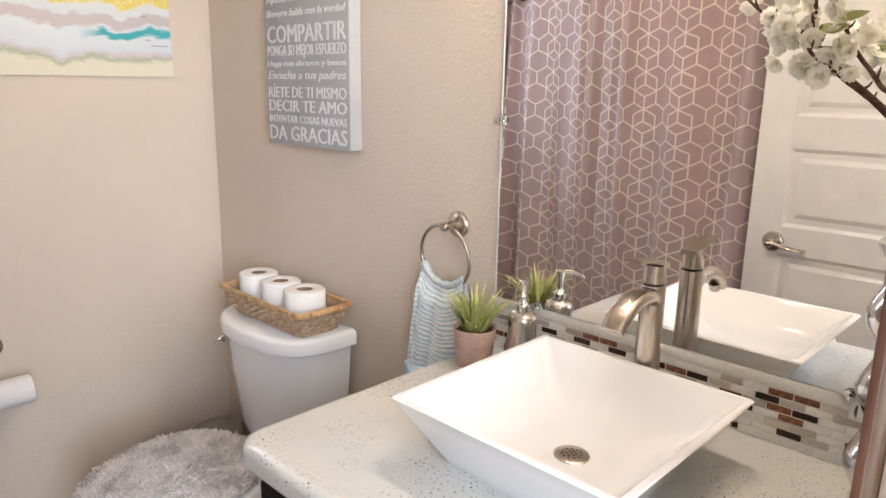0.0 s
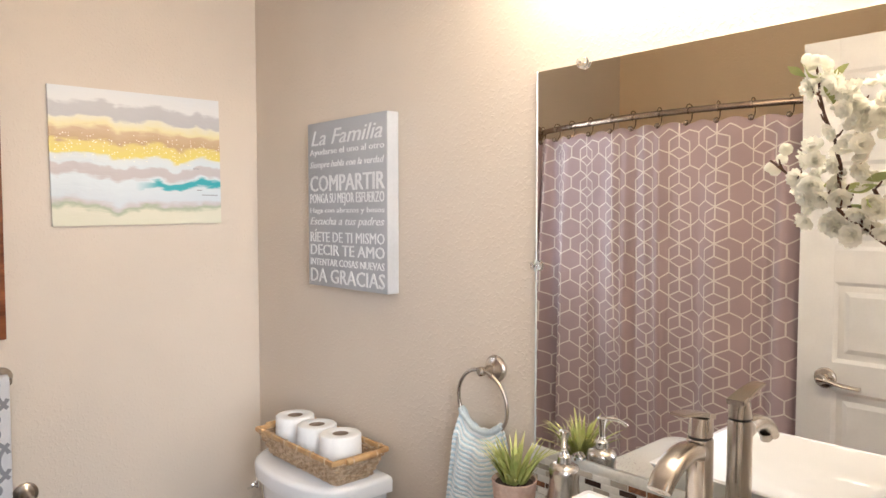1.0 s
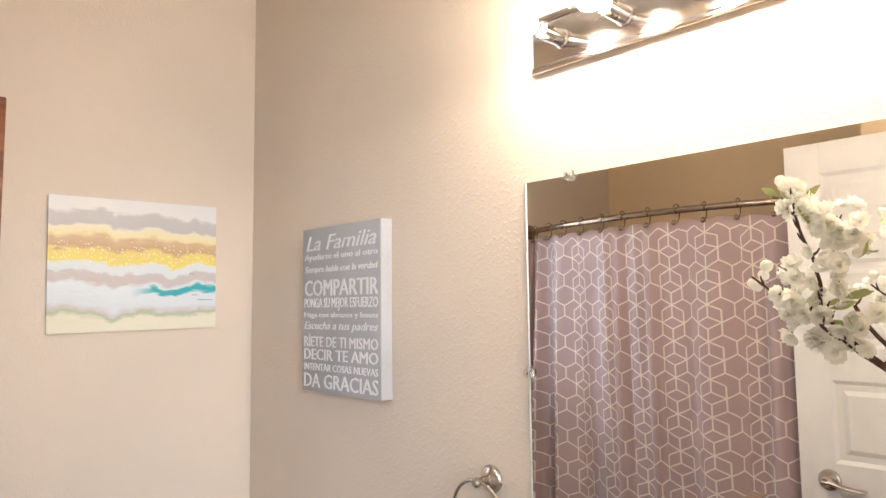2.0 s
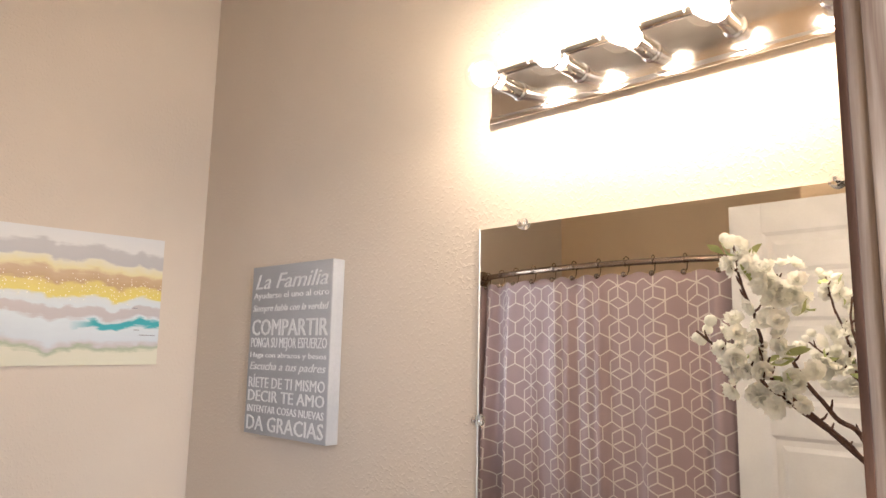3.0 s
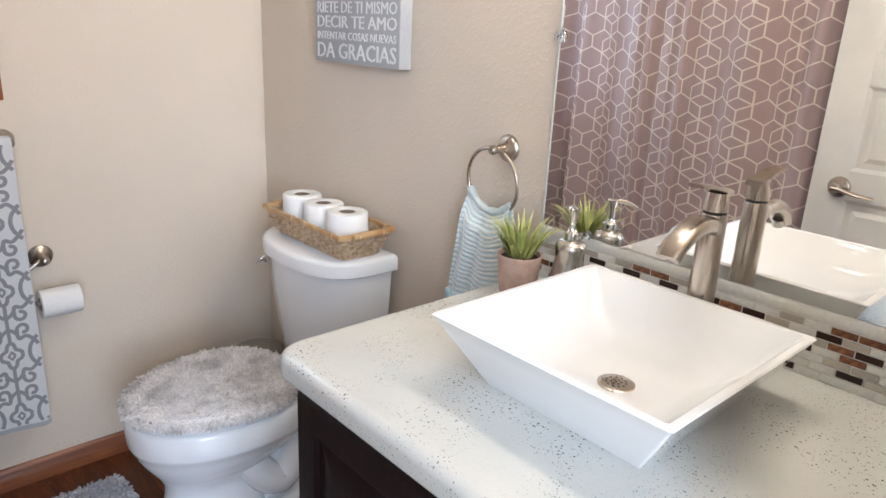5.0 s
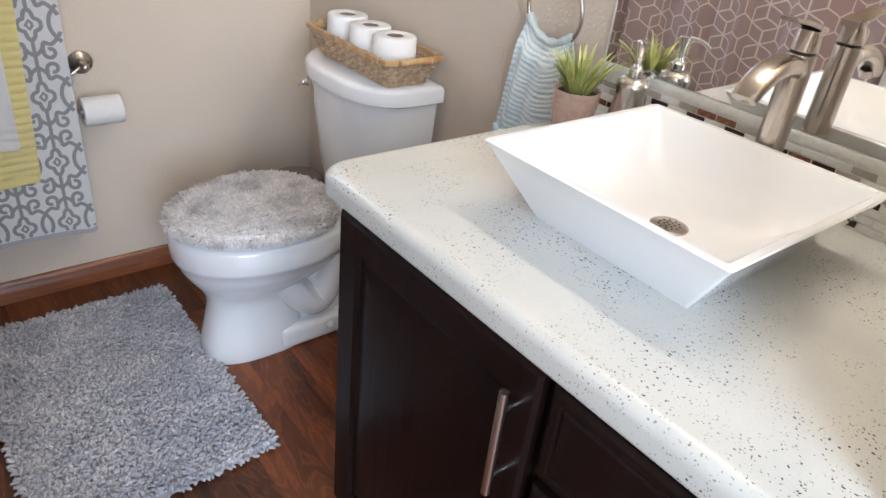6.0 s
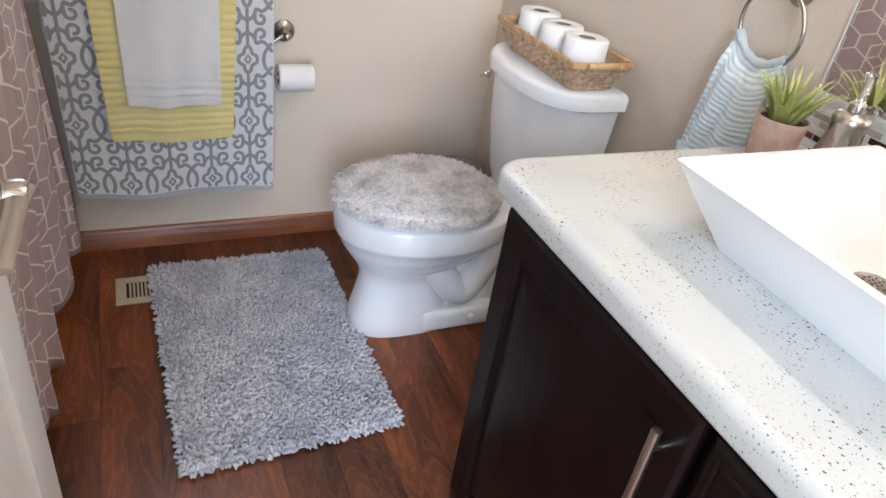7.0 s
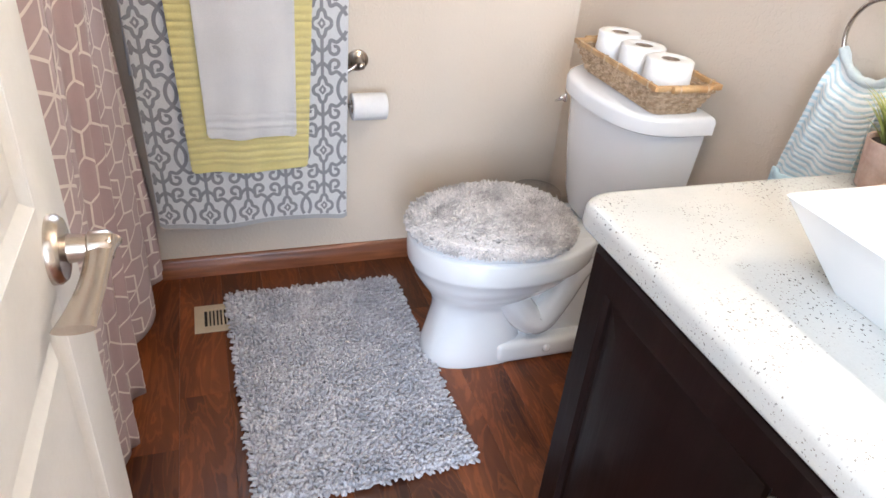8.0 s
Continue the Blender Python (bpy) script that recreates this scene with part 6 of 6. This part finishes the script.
# ---- vase with cherry blossom ----
def blossoms():
    vx, vy = -0.150, -1.975
    v = thing("blossom_vase", "wavy silver vase holding white artificial cherry blossom branches", "vase", (vx, vy, CT))
    SILVER = mat("silver_glaze", (0.66, 0.65, 0.65), 0.14, 1.0, second=(0.55, 0.54, 0.54), mix_scale=9, bump=0.25, bump_scale=25)
    bm = bmesh.new()
    rings = []
    n = 34
    for k in range(n + 1):
        t = k / n
        z = CT + 0.0005 + 0.385 * t
        wv = 0.0055 * math.sin(2 * math.pi * 4.1 * t + 0.5)
        rings.append(rrect(vx, vy + 0.4 * wv, 0.062 + 0.004 * math.sin(9 * t) + 0.6 * wv, 0.032 + wv, 0.024, z))
    rings += [rrect(vx, vy, 0.055, 0.030, 0.024, CT + 0.383), rrect(vx, vy, 0.053, 0.028, 0.024, CT + 0.30), rrect(vx, vy, 0.05, 0.026, 0.022, CT + 0.1)]
    loft(bm, rings)
    part("body", bm, SILVER, v)
    GEM = mat("vase_inset", (0.03, 0.035, 0.045), 0.15, coat=0.5)
    for z in (1.03, 1.16):
        part("inset", lathe(bmesh.new(), [(0.012, 0), (0.006, 0.003), (0.001, 0.004)], (vx - 0.045, vy + 0.031, z), (-0.2, 1, 0), 4), GEM, v, "dark diamond inset")
    BARK = mat("blossom_branch", (0.10, 0.045, 0.028), 0.75, bump=0.8, bump_scale=180, grain=0.25, grain_scale=150)
    paths = [[(vx, vy, 1.12), (-0.19, -1.960, 1.340), (-0.215, -1.941, 1.378), (-0.222, -1.903, 1.415), (-0.224, -1.866, 1.446), (-0.222, -1.846, 1.472), (-0.220, -1.842, 1.505), (-0.222, -1.832, 1.548), (-0.222, -1.820, 1.588), (-0.22, -1.813, 1.628)],
             [(vx, vy, 1.12), (-0.183, -1.966, 1.326), (-0.20, -1.946, 1.366), (-0.212, -1.910, 1.404), (-0.226, -1.872, 1.434), (-0.234, -1.835, 1.466), (-0.24, -1.802, 1.494), (-0.245, -1.770, 1.518)],
             [(vx, vy, 1.12), (-0.20, -1.950, 1.372), (-0.208, -1.916, 1.420), (-0.205, -1.884, 1.462), (-0.200, -1.860, 1.510), (-0.198, -1.852, 1.560), (-0.196, -1.858, 1.590)]]
    for p in paths:
        pts = smooth_path(p, 7)
        pts = [q + Vector((noise.noise(q * 60), noise.noise(q * 60 + Vector((5, 0, 0))), 0)) * 0.003 for q in pts]
        br = part("branch", tube(bmesh.new(), pts, [0.0036 - 0.0022 * k / len(pts) for k in range(len(pts))], 7), BARK, v, "dark brown twisted branch")
        rnd = random.Random(len(pts))
        for k in range(6, len(pts) - 2, 3):
            q = pts[k]
            d = Vector((rnd.uniform(-1, 1), rnd.uniform(-1, 1), rnd.uniform(0, 1))).normalized()
            part("twig", tube(bmesh.new(), [q, q + d * 0.007, q + d * 0.011 + Vector((0, 0, 0.003))], [0.002, 0.0015, 0.0008], 5), BARK, br)
    PETAL = mat("petal", (0.96, 0.955, 0.91), 0.7, second=(0.96, 0.955, 0.93), mix_scale=60, grain=0.03, jitter=0.06)
    pn, pl = PETAL.node_tree.nodes, PETAL.node_tree.links
    tr_ = pn.new("ShaderNodeBsdfTranslucent")
    tr_.inputs[0].default_value = (0.95, 0.945, 0.87, 1)
    mxs = pn.new("ShaderNodeMixShader")
    mxs.inputs[0].default_value = 0.5
    pl.new(pn["Principled BSDF"].outputs[0], mxs.inputs[1])
    pl.new(tr_.outputs[0], mxs.inputs[2])
    pl.new(mxs.outputs[0], pn["Material Output"].inputs[0])
    HEART = mat("blossom_heart", (0.62, 0.60, 0.22), 0.8)
    GREEN = mat("blossom_leaf", (0.44, 0.50, 0.20), 0.6, jitter=0.2)
    rnd = random.Random(77)
    shapes = []
    for s in range(4):
        bm = bmesh.new()
        for layer, (cnt, ln, tilt) in enumerate(((6, 0.0150, 12), (6, 0.0125, 36), (4, 0.0085, 62))):
            for k in range(cnt):
                a = 2 * math.pi * (k + 0.5 * layer) / cnt + rnd.uniform(-0.2, 0.2)
                m = Matrix.Rotation(a, 4, "Z") @ Matrix.Rotation(-radians(tilt + rnd.uniform(-10, 10)), 4, "Y")
                rows = []
                for i, (t, w) in enumerate(((0.0, 0.12), (0.4, 0.42), (0.75, 0.52), (1.0, 0.22))):
                    row = []
                    for j, q in enumerate((-1, 0, 1)):
                        row.append(bm.verts.new(m @ Vector((ln * t + (0.12 * ln if (i == 3 and j != 1) else 0), q * w * ln, ln * (0.25 * t * t + rnd.uniform(-0.07, 0.07) + (0.08 if j != 1 else 0) * t)))))
                    rows.append(row)
                for ra, rb in zip(rows, rows[1:]):
                    for j in range(2):
                        bm.faces.new((ra[j], ra[j + 1], rb[j + 1], rb[j]))
        me = finish("blossom", bm, [PETAL, HEART])
        shapes.append(me)
    bm = bmesh.new()
    lathe(bm, [(0.0015, 0), (0.005, 0.003), (0.0065, 0.007), (0.005, 0.011), (0.001, 0.0135)], (0, 0, 0), seg=8)
    bud = finish("bud", bm, PETAL)
    bm = bmesh.new()
    loft(bm, [[Vector((0.012 * math.sin(math.pi * k / 5) * s * 0.4, 0.0, 0.03 * k / 5 + 0.001)) + Vector((0, 0.004 * math.sin(k), 0)) for s in (-1, 0, 1)] for k in range(6)], False, False, False)
    leaf = finish("leaf", bm, GREEN)
    clusters = [  # y, z, radius, blossoms
        (-1.818, 1.604, 0.011, 4), (-1.847, 1.598, 0.019, 9), (-1.862, 1.580, 0.021, 10), (-1.884, 1.570, 0.013, 4), (-1.846, 1.560, 0.014, 5), (-1.866, 1.549, 0.010, 2), (-1.856, 1.516, 0.020, 9), (-1.878, 1.508, 0.012, 3),
        (-1.802, 1.500, 0.020, 10), (-1.826, 1.490, 0.021, 10), (-1.812, 1.524, 0.008, 2), (-1.812, 1.458, 0.015, 6), (-1.836, 1.446, 0.013, 5), (-1.866, 1.466, 0.013, 5), (-1.888, 1.446, 0.014, 5), (-1.862, 1.428, 0.011, 3),
        (-1.905, 1.470, 0.008, 1)]
    at = ORIGIN[v.name]
    for y, z, r, cnt in clusters:
        for k in range(cnt):
            d = Vector((rnd.uniform(-1.2, 0.9), rnd.uniform(-1, 1), rnd.uniform(-1, 1)))
            p = Vector((-0.222, y, z)) + d * r * 0.95
            out = (d + Vector((-0.45, 0.1, 0.15))).normalized()
            ob = new("blossom", rnd.choice(shapes))
            ob.parent = v
            ob.matrix_basis = Matrix.Translation(p - at) @ Vector((0, 0, 1)).rotation_difference(out).to_matrix().to_4x4() @ Matrix.Rotation(rnd.uniform(0, 6.28), 4, "Z") @ Matrix.Scale(rnd.uniform(0.66, 0.96), 4)
    for y, z, cnt in ((-1.812, 1.634, 3), (-1.830, 1.636, 2), (-1.777, 1.524, 3), (-1.763, 1.512, 3), (-1.89, 1.545, 2)):
        for k in range(cnt):
            p = Vector((-0.23 + rnd.uniform(-0.01, 0.01), y + rnd.uniform(-0.012, 0.012), z + rnd.uniform(-0.012, 0.012)))
            ob = new("bud", bud)
            ob.parent = v
            ob.matrix_basis = Matrix.Translation(p - at) @ Euler((rnd.uniform(-1.2, 1.2), rnd.uniform(-1.2, 1.2), 0)).to_matrix().to_4x4() @ Matrix.Scale(rnd.uniform(0.9, 1.3), 4)
    for y, z in ((-1.806, 1.615), (-1.822, 1.612), (-1.852, 1.478), (-1.872, 1.490), (-1.885, 1.535), (-1.80, 1.478), (-1.84, 1.575), (-1.87, 1.455)):
        for k in range(2):
            ob = new("leaf", leaf)
            ob.parent = v
            ob.matrix_basis = Matrix.Translation(Vector((-0.225 + rnd.uniform(-0.015, 0.015), y, z)) - at) @ Euler((rnd.uniform(-1.4, 1.4), rnd.uniform(-1.4, 1.4), rnd.uniform(0, 6))).to_matrix().to_4x4()


blossoms()

# ---- floor planks ----
rnd = random.Random(31)
PW_ = 0.1242
shared = {}
for c in range(-7, 16):
    xa = -1.265 + PW_ * c
    xb = xa + PW_
    if xb < HX0 + 0.02 or xa > HX1 - 0.02:
        continue
    xa, xb = max(xa, HX0), min(xb, HX1)
    if xb - xa < 0.01:
        continue
    y = 0.0
    first = 0.563 if c == 0 else rnd.uniform(0.3, 1.2)
    while y > HY0 + 0.01:
        ln = first if y == 0.0 else rnd.choice((0.9, 1.05, 1.2))
        y1 = max(y - ln, HY0)
        key = (round(xb - xa, 4), round(y - y1, 3))
        if key not in shared:
            hw, hl = (xb - xa) / 2, (y - y1) / 2
            shared[key] = finish("plank", abox(-hw + 0.00015, hw - 0.00015, -hl + 0.00015, hl - 0.00015, -0.0039, 0.0, 0.0004, 1), PLANK, True, 20)
        ob = new("plank", shared[key])
        ob.parent, ob.location = floor, ((xa + xb) / 2, (y + y1) / 2, 0.0 - rnd.uniform(0, 0.0005))
        y = y1
